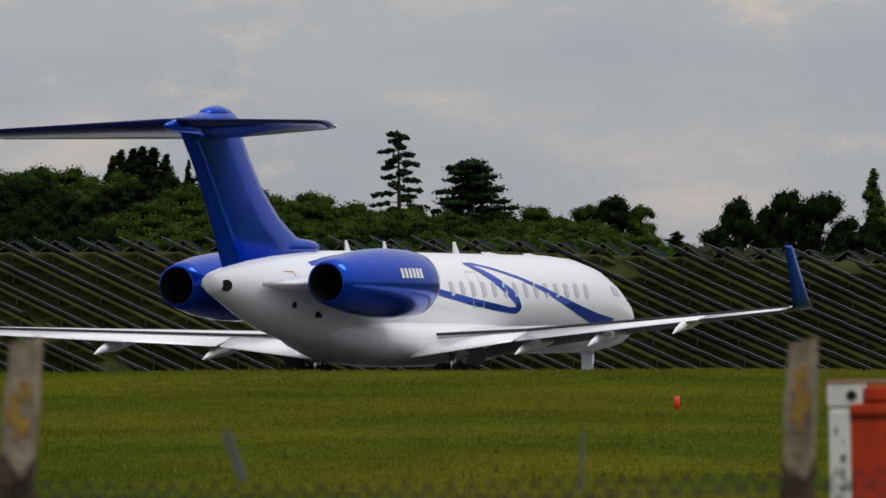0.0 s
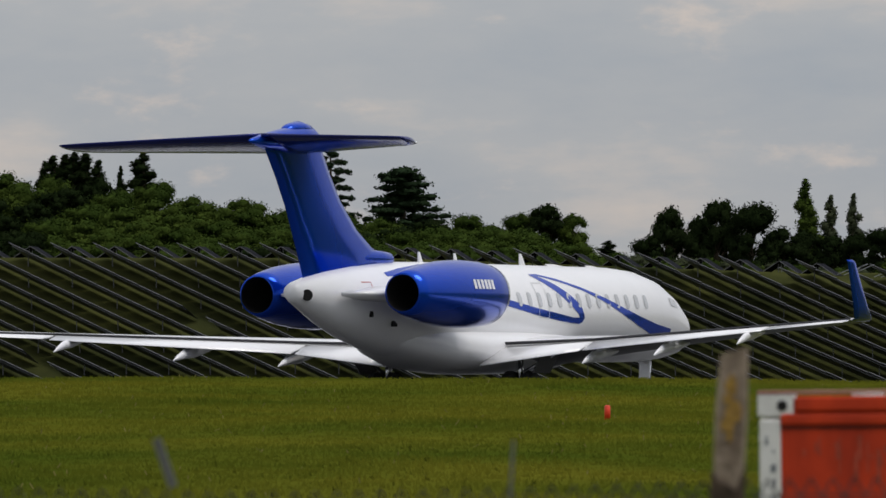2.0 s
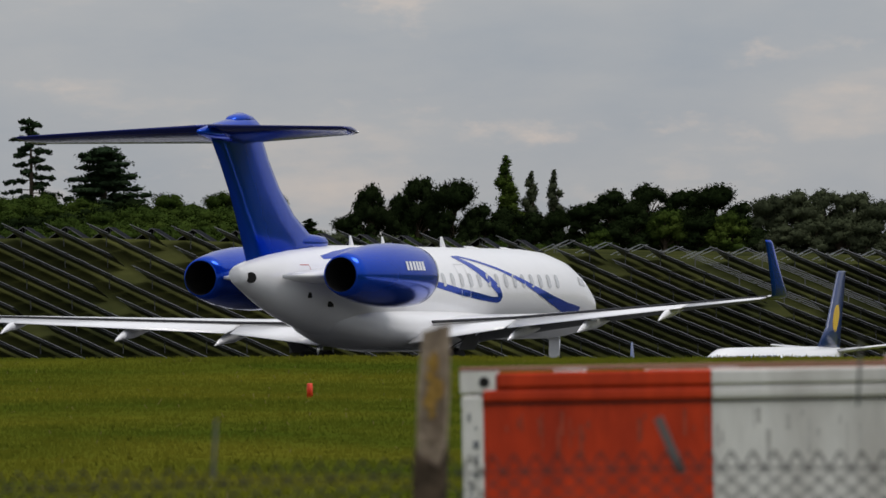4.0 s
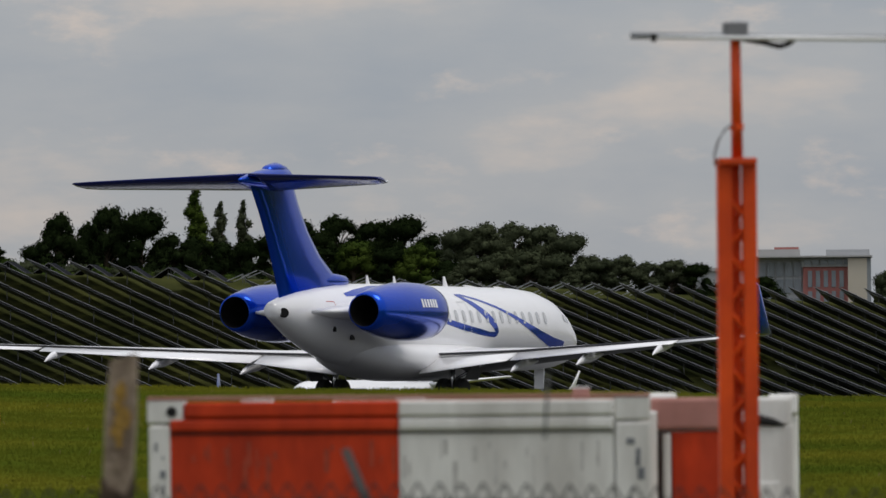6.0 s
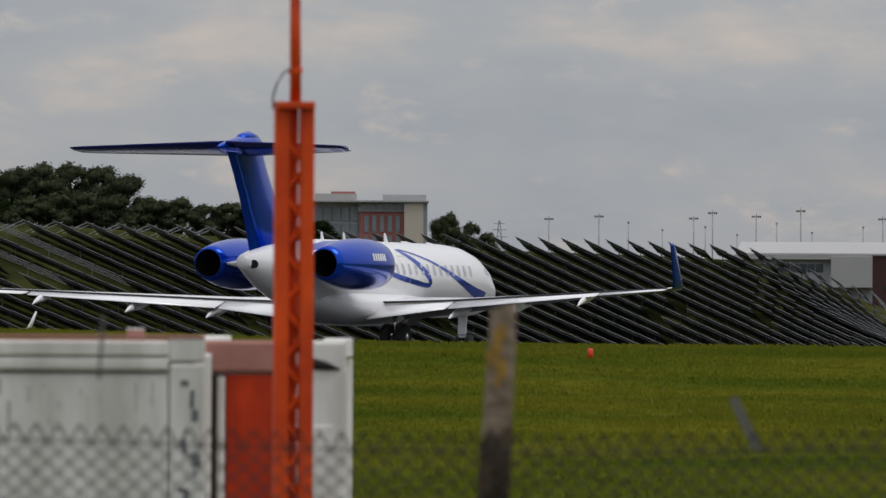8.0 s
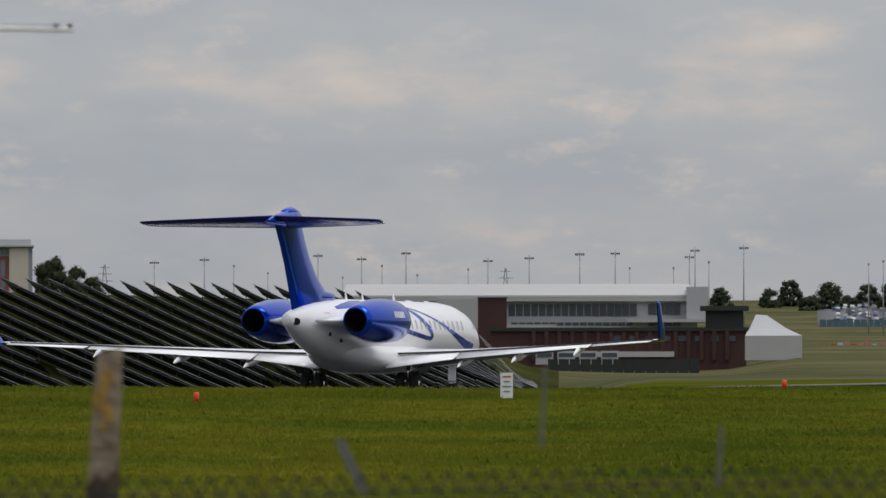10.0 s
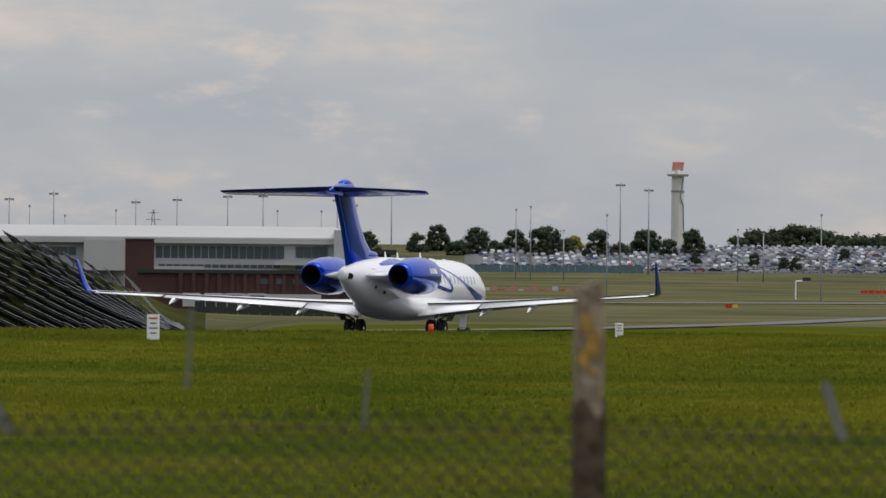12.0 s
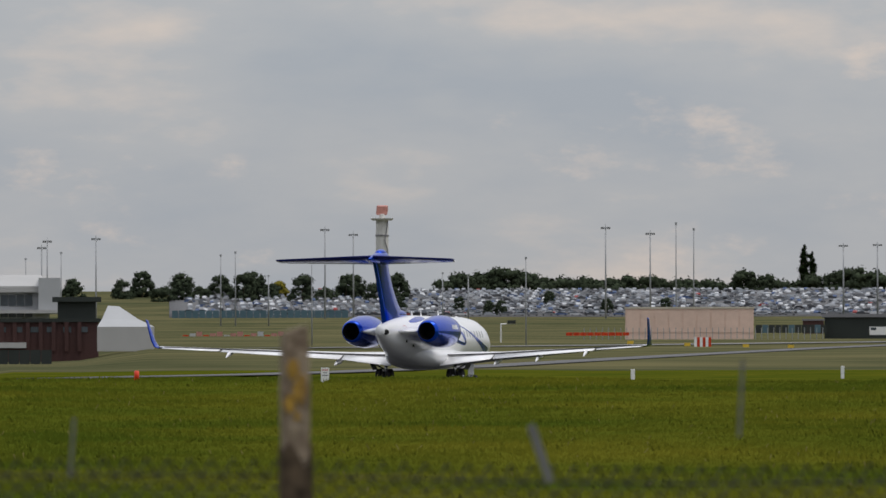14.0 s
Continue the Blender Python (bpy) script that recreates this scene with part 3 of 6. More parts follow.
        tail = [(3.1, 3.60, 0.06), (3.6, 3.61, 0.06), (4.6, 3.48, 0.07), (5.8, 3.26, 0.08), (7.0, 2.98, 0.12), (8.2, 2.66, 0.19), (9.4, 2.36, 0.27), (10.6, 2.12, 0.34), (11.8, 1.98, 0.36)]
        hull_strip(tail, s, 0.009, BLUE, jet, "swoosh", "widening royal blue livery stripe")
        crown = [(-1.5, 3.80, 0.12), (-3.0, 3.72, 0.22), (-4.5, 3.6, 0.20), (-5.5, 3.52, 0.10)]
        hull_strip(crown, s, 0.007, BLUE, jet, "swoosh", "blue band under the fin")
        for k in range(14):
            x, z = 1.55 + 0.64 * k, 2.92
            ring = []
            for i in range(16):
                a = 2 * math.pi * i / 16
                c, q = math.cos(a), math.sin(a)
                px, pz = x + 0.125 * math.copysign(abs(c) ** 0.6, c), z + 0.20 * math.copysign(abs(q) ** 0.6, q)
                ring.append((px, s * (fuselage_y(px, pz) + 0.012), pz))
            bm = bmesh.new()
            bm.faces.new([bm.verts.new(p) for p in ring])
            part("cabin_window", bm, PANE, jet, "")
        for pth in ([(2.72, 2.42, 0.02), (2.72, 3.38, 0.02)], [(3.35, 2.42, 0.02), (3.35, 3.38, 0.02)], [(2.72, 3.38, 0.02), (3.35, 3.38, 0.02)], [(2.72, 2.42, 0.02), (3.35, 2.42, 0.02)]):
            hull_strip(pth, s, 0.010, GREYP, jet, "exit_outline", "thin grey overwing exit outline")
        hull_strip([(11.9, 2.95, 0.24), (12.6, 2.88, 0.22)], s, 0.012, PANE, jet, "cockpit_window", "dark cockpit side window")
        hull_strip([(-6.9, 3.30, 0.02), (-6.5, 3.30, 0.02), (-6.5, 3.10, 0.02), (-6.9, 3.10, 0.02)], s, 0.006, RED, jet, "hatch_outline", "thin red service hatch outline")
        part("drain_vent", boxes(((0.28, 0.05, 0.16), (-5.5, s * (fuselage_y(-5.5, 2.2) + 0.0), 2.2))), SOOT, jet, "small dark vent")
        part("drain_vent", boxes(((0.16, 0.05, 0.16), (-6.6, s * (fuselage_y(-6.6, 2.45) + 0.0), 2.45))), SOOT, jet, "small dark vent")
    for x, h, l in ((-2.0, 0.30, 0.16), (0.2, 0.30, 0.14), (4.4, 0.34, 0.22), (6.5, 0.08, 0.9), (9.0, 0.07, 0.7)):
        bm = loft([[(x + l, 0.03, 3.88), (x + l, -0.03, 3.88), (x - l * 0.4, -0.03, 3.88), (x - l * 0.4, 0.03, 3.88)], [(x, 0.012, 3.88 + h), (x, -0.012, 3.88 + h), (x - l * 0.6, -0.012, 3.88 + h), (x - l * 0.6, 0.012, 3.88 + h)]])
        part("antenna", bm, WHITE, jet, "white blade antenna on the roof")

    # undercarriage
    for s in (1, -1):
        gear = part("main_gear", tube(bmesh.new(), [(0.15, s * 1.95, 1.55), (0, s * 2.05, 0.45)], [0.11, 0.09], 12), SILVER, jet, "main undercarriage leg", True)
        wheel(gear, "tyre", (0, s * 2.05 - 0.30, 0.47), 0.47, 0.30)
        wheel(gear, "tyre", (0, s * 2.05 + 0.30, 0.47), 0.47, 0.30)
        part("axle", tube(bmesh.new(), [(0, s * 2.05 - 0.3, 0.47), (0, s * 2.05 + 0.3, 0.47)], 0.07, 10), SILVER, gear)
        part("side_stay", tube(bmesh.new(), [(0.05, s * 2.1, 0.9), (0.3, s * 3.1, 1.45)], 0.05, 8), SILVER, gear)
        part("gear_door", boxes(((1.1, 0.04, 0.55), (0.1, s * 2.75, 1.12), (s * -28, 0, 0), 0.015)), STRUT, jet, "dark inner face of the main gear door")
    nose = part("nose_gear", tube(bmesh.new(), [(12.9, 0, 1.5), (12.8, 0, 0.3)], [0.09, 0.07], 12), SILVER, jet, "nose undercarriage leg", True)
    wheel(nose, "tyre", (12.8, 0.2, 0.3), 0.3, 0.2)
    wheel(nose, "tyre", (12.8, -0.2, 0.3), 0.3, 0.2)
    part("nose_gear_door", boxes(((0.05, 0.34, 0.75), (12.60, 0, 0.98), (0, 4, 0), 0.015)), WHITE, jet, "white nose gear door")
    part("gear_light", boxes(((0.10, 0.30, 0.12), (12.62, 0, 0.52), (0, 0, 0), 0.03)), SILVER, jet, "small taxi lamp housing")
    return jet


JET = make_jet()


# ---- the solar farm on the embankment ----
def make_solar():
    bm = boxes(((3.94, 2.8, 0.05), (0, 0, 0)))
    first_panel = part("panel", bm, PANEL)
    panel_mesh = first_panel.data
    bpy.data.objects.remove(first_panel)
    post_ob = part("post", boxes(((0.10, 0.10, 1.7), (0, 0, -0.85))), STRUT)
    post_mesh = post_ob.data
    bpy.data.objects.remove(post_ob)
    rail_ob = part("rail", boxes(((3.96, 0.055, 0.055), (0, 0, 0))), DULLRAIL)
    rail_mesh = rail_ob.data
    bpy.data.objects.remove(rail_ob)
    rng = random.Random(5)
    b = -12.6
    while b < 4.0:
        top = Vector(spot(b, CREST - 1))
        run = table(b, [(-6, 35.5), (-3, 33), (0, 27.5), (3.3, 24)]) + 0.6 * rng.random()
        foot_b = b + math.degrees(run / 815.0)
        foot = Vector(spot(foot_b, FOOT + 2))
        if foot_b > 4.4:
            foot = Vector(spot(4.4, FOOT + 6))
        row = thing("solar_panel_row", "row of dark solar panels on steel posts down the bank", "solar panels", group="solar farm rows")
        row.location = top
        d = foot - top
        wide = table(b, [(-6, 0.98), (-3, 0.85), (0.5, 0.66), (4.3, 0.60)])
        span = table(b, [(-3, 1.0), (0.5, 0.85), (2.5, 0.64), (4.3, 0.60)])
        tip = table(b, [(-3, 32), (0.5, 40), (3, 44)])
        n = max(3, int(d.length / 4.0))
        flat = Vector((d.x, d.y, 0)).normalized()
        side = Vector((flat.y, -flat.x, 0))
        if side.y < 0:
            side = -side
        for k in range(n):
            if rng.random() < 0.03:
                continue
            u = (k + 0.5) / n
            p = top + d * u
            p.z = land(math.degrees(math.atan2(p.x, p.y)), math.hypot(p.x, p.y)) + 1.22
            slope = d.normalized()
            # the table leans away from the viewer: its near long edge is the upper one
            up = slope.cross(side).normalized()
            if up.z < 0:
                up = -up
            lean = Matrix.Rotation(radians(tip), 3, slope)
            side2 = lean @ side
            if side2.z > side.z:
                side2 = Matrix.Rotation(radians(-tip), 3, slope) @ side
            nz = slope.cross(side2).normalized()
            if nz.z < 0:
                nz = -nz
            m = Matrix((slope, nz.cross(slope), nz)).transposed().to_4x4()
            bare = (-2.72 < b < -2.38 or -3.25 < b < -3.0) and k < n * 0.4 or b > 3.85
            if bare:
                for q in (-0.6, 0.3, 1.2):
                    r = new("rail", rail_mesh)
                    r.parent = row
                    r.matrix_basis = Matrix.Translation(p - top + (nz.cross(slope)) * q * wide) @ m
            else:
                o = new("panel", panel_mesh)
                o.parent = row
                o.matrix_basis = Matrix.Translation(p - top + (nz.cross(slope)) * (1.42 * span - 1.70 * wide)) @ m @ Matrix.Diagonal((1, span, 1, 1))
            for q, drop in ((-1.70, 0.02), (-1.05, 0.10)):
                r = new("rail", rail_mesh)
                r.parent = row
                r.matrix_basis = Matrix.Translation(p - top + (nz.cross(slope)) * q * wide - nz * drop) @ m
            if k % 2 == 0:
                q = new("post", post_mesh)
                q.parent = row
                q.matrix_basis = Matrix.Translation(p - top - nz * 0.05)
        if b < -1.0:
            # a cross table on the crest, seen end on: glazed further west, bare frames further east
            cross = thing("solar_crest_table", "peaked frame of dark solar panels on the crest" if b < -4.3 else "bare pale mounting frame on the crest", "solar panels", pose(*spot(b + 0.12, CREST + 5, -0.55), 0, 0, -b - 8), group="solar tables on the crest")
            for sx in (-1, 1):
                rot = (0, sx * 33, 0)
                if b < -4.3:
                    part("panel", boxes(((2.5, 6.0, 0.06), (sx * 1.03, 0, 1.15), rot)), PANELBACK, cross)
                    part("rail", boxes(((2.55, 0.07, 0.07), (sx * 1.03, -3.04, 1.16), rot)), STRUT, cross)
                else:
                    for y in (-2.6, 2.6):
                        part("rail", boxes(((1.9, 0.09, 0.09), (-0.2 + sx * 0.8, y, 1.45 + 0.2 * sx), (0, -22, 0))), GALV, cross)
                part("post", boxes(((0.08, 0.08, 1.8), (sx * 0.15, -2.4, 0.65))), STRUT, cross)
        b += table(b, [(-6, 0.31), (-3, 0.25), (0.5, 0.18), (2.5, 0.15), (4.3, 0.15)]) * (0.97 + 0.06 * rng.random())


make_solar()


STREAK = mat("grey_paint_grime", (0.58, 0.565, 0.54), 0.8, vary=0.2, scale=14)
STREAKRED = mat("dull_red_grime", (0.40, 0.055, 0.022), 0.8, vary=0.3, scale=14)
GRIME = mat("grey_grime", (0.22, 0.23, 0.25), 0.9, vary=0.4, scale=20)


# ---- fence, containers and mast close by ----
FENCE = 26.0


def make_fence():
    fence = thing("perimeter_fence", "chain-link perimeter fence on leaning lichen-stained posts", "fence")
    for b0, b1, el, w in ((-10.585, -10.71, 0.250, 0.103), (-4.870, -4.945, 0.166, 0.096), (1.195, 1.13, 0.098, 0.093), (7.32, 7.33, 0.18, 0.090), (-16.6, -16.6, 0.2, 0.09), (13.4, 13.4, 0.2, 0.09)):
        t, f = Vector(aim(b0, FENCE, el)), Vector(aim(b1, FENCE, -1.2))
        base = f + (f - t) * ((f.z + 0.1) / (t.z - f.z))
        rows = []
        for k in range(15):
            u = k / 14
            c = base.lerp(t, u)
            j = 0.004 * noise.noise(Vector((b0, u * 9, 0)))
            h = w / 2 * (1 - (0.10 if k == 14 else 0)) + j
            rows.append([(c.x + sx * h, c.y + sy * h, c.z + (0.012 * sx if k == 14 else 0)) for sx, sy in ((-1, -1), (-0.8, -1.05), (0.8, -1.05), (1, -1), (1, 1), (-1, 1))])
        post = part("fence_post", loft(rows), WEATHERED, fence, "leaning weathered post with lichen")
        rows = []
        for k, u in enumerate((0.0, 0.4, 0.7, 0.82, 0.865)):
            cc = base.lerp(t, u * 0.985)
            h = w / 2 + 0.006
            ring = [(sx, sy) for sx, sy in ((-1, -1), (-0.5, -1.1), (0.0, -1.1), (0.5, -1.1), (1, -1), (1, 1), (-1, 1))]
            rows.append([(cc.x + sx * h, cc.y + sy * h, cc.z + (0.10 * noise.noise(Vector((sx * 3.3, b0, sy))) if k == 4 else 0)) for sx, sy in ring])
        part("algae_stain", loft(rows, False), ALGAE, post, "black algae stain on the lower half")
        # patches of lichen on the faces
        rng = random.Random(int(b0 * 10))
        for k in range(5):
            q = base.lerp(t, (EYE + FENCE * math.tan(radians(-0.10 - 0.09 * k)) + 0.1) / (t.z + 0.1))
            r = (0.026, 0.018, 0.030, 0.024, 0.012)[k]
            c = q + Vector(((rng.random() - 0.55) * w * 0.5, -w * 0.56, 0))
            pts = [(c.x + r * math.cos(a) * (0.6 + 0.5 * rng.random()), c.y - 0.002, c.z + 1.5 * r * math.sin(a) * (0.5 + 0.7 * rng.random())) for a in np.linspace(0, 2 * math.pi, 13)[:-1]]
            low = [(p[0], p[1] + 0.004, p[2]) for p in pts]
            part("lichen_patch", loft([low, pts]), LICHEN, post, "crusty orange lichen")
    # mesh: bent wires hooked into one another
    pitch = 0.0362
    x0, n = FENCE * math.sin(radians(-15)), 380
    bm = bmesh.new()
    zt = EYE - 0.395
    for i in range(n):
        b = x0 + (i + 0.5) * pitch
        sag = 0.018 * math.sin(i * 0.055)
        pts = []
        for k in range(15):
            s = 1 if (k + i) % 2 else -1
            pts.append((b + s * pitch * 0.5, FENCE * 0.995 + 0.004 * s, zt + sag - k * 0.033 + (0.03 if k == 0 else 0)))
        tube(bm, pts, 0.0045, 3)
    part("chain_link_mesh", bm, WIRE, fence, "sagging grey chain-link mesh")
    for dz in (-0.028, -0.47):
        bm = bmesh.new()
        tube(bm, [(x0 + k * 0.6, FENCE * 0.995 - 0.006, zt + dz + 0.02 * math.sin(k * 0.9)) for k in range(24)], 0.003, 4)
        part("line_wire", bm, WIRE, fence, "straining wire")
    for bt, bb, et, eb in ((-9.127, -9.007, -0.444, -0.80), (-3.25, -3.08, -0.52, -0.93), (2.885, 3.075, -0.567, -0.96), (9.06, 9.20, -0.53, -0.95)):
        bm = bmesh.new()
        t, f = Vector(aim(bt, FENCE - 0.06, et)), Vector(aim(bb, FENCE - 0.06, eb))
        d = (f - t).normalized()
        s = Vector((-d.z, 0, d.x)) * 0.014
        o = Vector((0, 0.006, 0))
        loft([[t - s - o, t + s - o, t + s + o, t - s + o], [f - s - o, f + s - o, f + s + o, f - s + o]], True, bm)
        part("bent_strut", bm, STRUT, fence, "loose leaning steel strut")
    for b, et, eb in ((-6.50, -0.48, -0.92), (-1.75, 0.02, -0.46), (4.40, -0.02, -0.62), (5.70, -0.47, -0.9), (10.62, -0.05, -0.62)):
        bm = bmesh.new()
        tube(bm, [aim(b, FENCE - 0.04, et), aim(b - 0.03, FENCE - 0.04, eb)], 0.006, 6)
        part("dropper", bm, STRUT, fence, "thin steel dropper")
    return fence


make_fence()


def make_container(name, label, left, d, top_l, top_r, turn, face):
    """A steel box standing on the ground: left is the bearing of its near left edge."""
    base = Vector(aim(left, d, 0))
    W, H, L = 2.438, EYE + d * math.tan(radians((top_l + top_r) / 2)), 6.06
    ob = thing(name, label, "shipping container", pose(base.x, base.y, 0, 0, 0, turn))
    part("shell", boxes(((W - 0.10, L - 0.08, H - 0.12), (W / 2, L / 2, H / 2 - 0.03), (0, 0, 0), 0.01)), DIRTYWHITE, ob, "")
    for x in (0.06, W - 0.06):
        for y in (0.06, L - 0.06):
            part("corner_post", boxes(((0.105 if x < 1 else 0.17, 0.13, H - 0.13), (x if x < 1 else x - 0.025, y, H / 2 - 0.06), (0, 0, 0), 0.012)), DIRTYWHITE, ob, "grimy white corner post")
            if y < 1:
                rng = random.Random(int(x * 50))
                for k in range(12):
                    part("post_scuff", boxes(((0.008 + (0.02 if x < 1 else 0.045) * rng.random(), 0.003, 0.015 + (0.05 if x < 1 else 0.08) * rng.random()), (x + (rng.random() - 0.6) * 0.07, y - 0.0665, H - 0.2 - 0.07 * k - 0.05 * rng.random()), (0, 20 * (rng.random() - 0.5), 0))), GRIME, ob, "worn grey scuff")
            casting = boxes(((0.178, 0.162, 0.118), (0.089 if x < 1 else W - 0.089, 0.079 if y < 1 else L - 0.079, H - 0.059), (0, 0, 0), 0.012))
            c = part("corner_casting", casting, DIRTYWHITE, ob, "steel corner casting")
            if y < 1 and x < 1:
                part("casting_slot", tube(bmesh.new(), [(0.12 if x < 1 else W - 0.12, -0.006, H - 0.06), (0.12 if x < 1 else W - 0.12, 0.01, H - 0.06)], 0.026, 14), SOOT, c, "dark casting hole")
    face(ob, W, H)
    return ob


def striped_face(ob, W, H):
    for name, x0, x1, m, lab in (("red_panel", 0.112, 1.22, RED, "weathered red half panel"), ("white_panel", 1.222, 2.262, DIRTYWHITE, "grimy white half panel")):
        p = part(name, boxes(((x1 - x0, 0.03, H - 0.16), ((x0 + x1) / 2, 0.02, H / 2 + 0.05), (0, 0, 0), 0.004)), m, ob, lab)
        r0 = max(x0, 0.184)
        part("top_rail", boxes(((x1 - r0 + 0.002, 0.05, 0.075), ((r0 + x1) / 2, 0.010, H - 0.052), (0, 0, 0), 0.012)), m, p)
        part("rib", boxes(((x1 - x0, 0.05, 0.06), ((x0 + x1) / 2, 0.014, H - 0.128), (0, 0, 0), 0.014)), m, p)
        # the shadow below the rib is a thin dark strip laid on
        part("shadow_groove", boxes(((x1 - x0, 0.010, 0.007), ((x0 + x1) / 2, 0.003, H - 0.168))), SOOT, p, "dark strip as the groove's shadow")
    rng = random.Random(31)
    for k in range(34):
        x = 0.2 + 2.0 * rng.random()
        h = 0.03 + 0.16 * rng.random() ** 2
        part("grime_streak", boxes(((0.006 + 0.022 * rng.random(), 0.003, h), (x, 0.0045, H - 0.19 - h / 2 - 0.12 * rng.random()))), STREAKRED if x < 1.22 else STREAK, ob, "faint grime run")
    part("roof_lip", boxes(((W, 0.05, 0.018), (W / 2, 0.02, H + 0.004), (0, 0, 0), 0.004)), PINK, ob, "faded reddish roof edge")


def door_face(ob, W, H):
    part("header", boxes(((W - 0.02, 0.05, 0.17), (W / 2, 0.005, H - 0.085), (0, 0, 0), 0.02)), PINK, ob, "chalky faded red header beam")
    # dark red strip added to paint the shaded recess beside the door
    part("door_gap", boxes(((0.10, 0.02, H - 0.22), (1.745, 0.025, H / 2 - 0.07))), BRICK, ob, "dark red strip as the shaded gap beside the door")
    part("door", boxes(((0.35, 0.03, H - 0.22), (1.975, 0.02, H / 2 - 0.07), (0, 0, 0), 0.006)), RED, ob, "faded red container door")
    d = part("door", boxes(((0.30, 0.04, H - 0.24), (2.295, -0.012, H / 2 - 0.02), (0, 0, 0), 0.02)), DIRTYWHITE, ob, "grimy white container door")
    part("door_panel", boxes(((0.20, 0.012, H - 0.6), (2.27, -0.036, H / 2 - 0.15), (0, 0, 0), 0.004)), DIRTYWHITE, d)
    part("locking_bar", tube(bmesh.new(), [(1.775, -0.03, 0.2), (1.775, -0.03, H - 0.19)], 0.022, 10), DIRTYWHITE, ob, "steel locking bar")
    part("grime_patch", tube(bmesh.new(), [(2.165, -0.034, H - 0.165), (2.20, -0.036, H - 0.135), (2.27, -0.036, H - 0.122), (2.34, -0.036, H - 0.135), (2.40, -0.034, H - 0.150)], [0.008, 0.024, 0.030, 0.022, 0.006], 10), SOOT, ob, "dark oily smear", True)
    part("header_end", boxes(((0.28, 0.06, 0.16), (2.295, -0.005, H - 0.08), (0, 0, 0), 0.02)), DIRTYWHITE, ob, "white end of the header")


make_container("shipping_container", "steel container painted in red and white halves", -4.705, 37.75, -0.126, -0.170, -0.4, striped_face)
make_container("shipping_container", "faded container with red and white doors, set further back", -3.345, 41.3, -0.155, -0.172, -0.4, door_face)


def make_mast():
    d, b = 38.9, -0.360
    base = Vector(aim(b, d, 0))
    mast = thing("antenna_mast", "orange lattice mast with a white boom antenna on top", "antenna mast", pose(base.x, base.y, 0, 0, 0, 12))
    top = EYE + d * math.tan(radians(1.55))
    r = 0.068
    legs = [(r * math.cos(radians(a)), r * math.sin(radians(a))) for a in (200, 340, 90)]
    for x, y in legs:
        part("mast_leg", boxes(((0.070, 0.055, top), (x, y, top / 2), (0, 0, 0), 0.006)), ORANGE, mast, "orange angle-iron leg")
    for i in range(3):
        (x0, y0), (x1, y1) = legs[i], legs[(i + 1) % 3]
        bm = bmesh.new()
        z, k = 0.1, 0
        while z < top - 0.2:
            a, c = ((x0, y0), (x1, y1)) if k % 2 else ((x1, y1), (x0, y0))
            tube(bm, [(*a, z), (*c, z + 0.14)], 0.012, 6)
            z += 0.14
            k += 1
        part("lattice_brace", bm, ORANGE, mast, "zigzag lattice bracing")
    part("mast_cap", boxes(((0.185, 0.185, 0.035), (0, 0, top + 0.012), (0, 0, 0), 0.005)), ORANGE, mast, "square steel cap plate")
    pt = EYE + d * math.tan(radians(2.56))
    part("pole", tube(bmesh.new(), [(0.01, 0, top), (0.005, 0, pt)], [0.030, 0.026], 12), ORANGE, mast, "orange tube pole", True)
    part("pole_joint", tube(bmesh.new(), [(0.008, 0, top + 0.17), (0.008, 0, top + 0.20)], 0.036, 12), ORANGE, mast)
    part("clamp", boxes(((0.115, 0.10, 0.085), (0.005, 0, pt - 0.02), (0, 0, 0), 0.008)), SIGNINK, mast, "dark boom clamp")
    zb = EYE + d * math.tan(radians(2.485))
    part("boom", tube(bmesh.new(), [(-0.52, 0.03, zb + 0.008), (0.83, -0.03, zb - 0.008)], 0.018, 10), MASTG, mast, "white tubular antenna boom", True)
    part("boom", tube(bmesh.new(), [(-0.40, -0.07, zb - 0.004), (0.88, -0.07, zb - 0.016)], 0.011, 10), SIGNWHITE, mast, "thin white antenna boom", True)
    for x in (-0.42, 0.80, 0.87):
        part("boom_clip", boxes(((0.02, 0.03, 0.04), (x, -0.05, zb - 0.006))), SOOT, mast)
    part("cable", tube(bmesh.new(), [(0.03, -0.03, zb - 0.01), (0.14, -0.05, zb - 0.03), (0.22, -0.05, zb - 0.05), (0.27, -0.04, zb - 0.035), (0.30, -0.03, zb - 0.01)], 0.014, 8), SOOT, mast, "dark drooping cable", True)
    part("cable_loop", tube(bmesh.new(), [(-0.02, -0.03, top + 0.20), (-0.06, -0.03, top + 0.17), (-0.095, -0.03, top + 0.11), (-0.112, -0.03, top + 0.05), (-0.105, -0.03, top - 0.01)], 0.006, 6), SIGNINK, mast, "thin grey cable loop", True)
    return mast


make_mast()

jb = thing("junction_box", "small pale box on the container roof", "junction box", pose(*aim(-1.51, 39.2, -0.168)))
part("box_body", boxes(((0.085, 0.07, 0.055), (0, 0, 0.026), (0, 0, 0), 0.004)), PINK, jb, "faded box")
part("lid", boxes(((0.09, 0.075, 0.008), (0, 0, 0.058), (0, 0, 0), 0.002)), SIGNWHITE, jb)


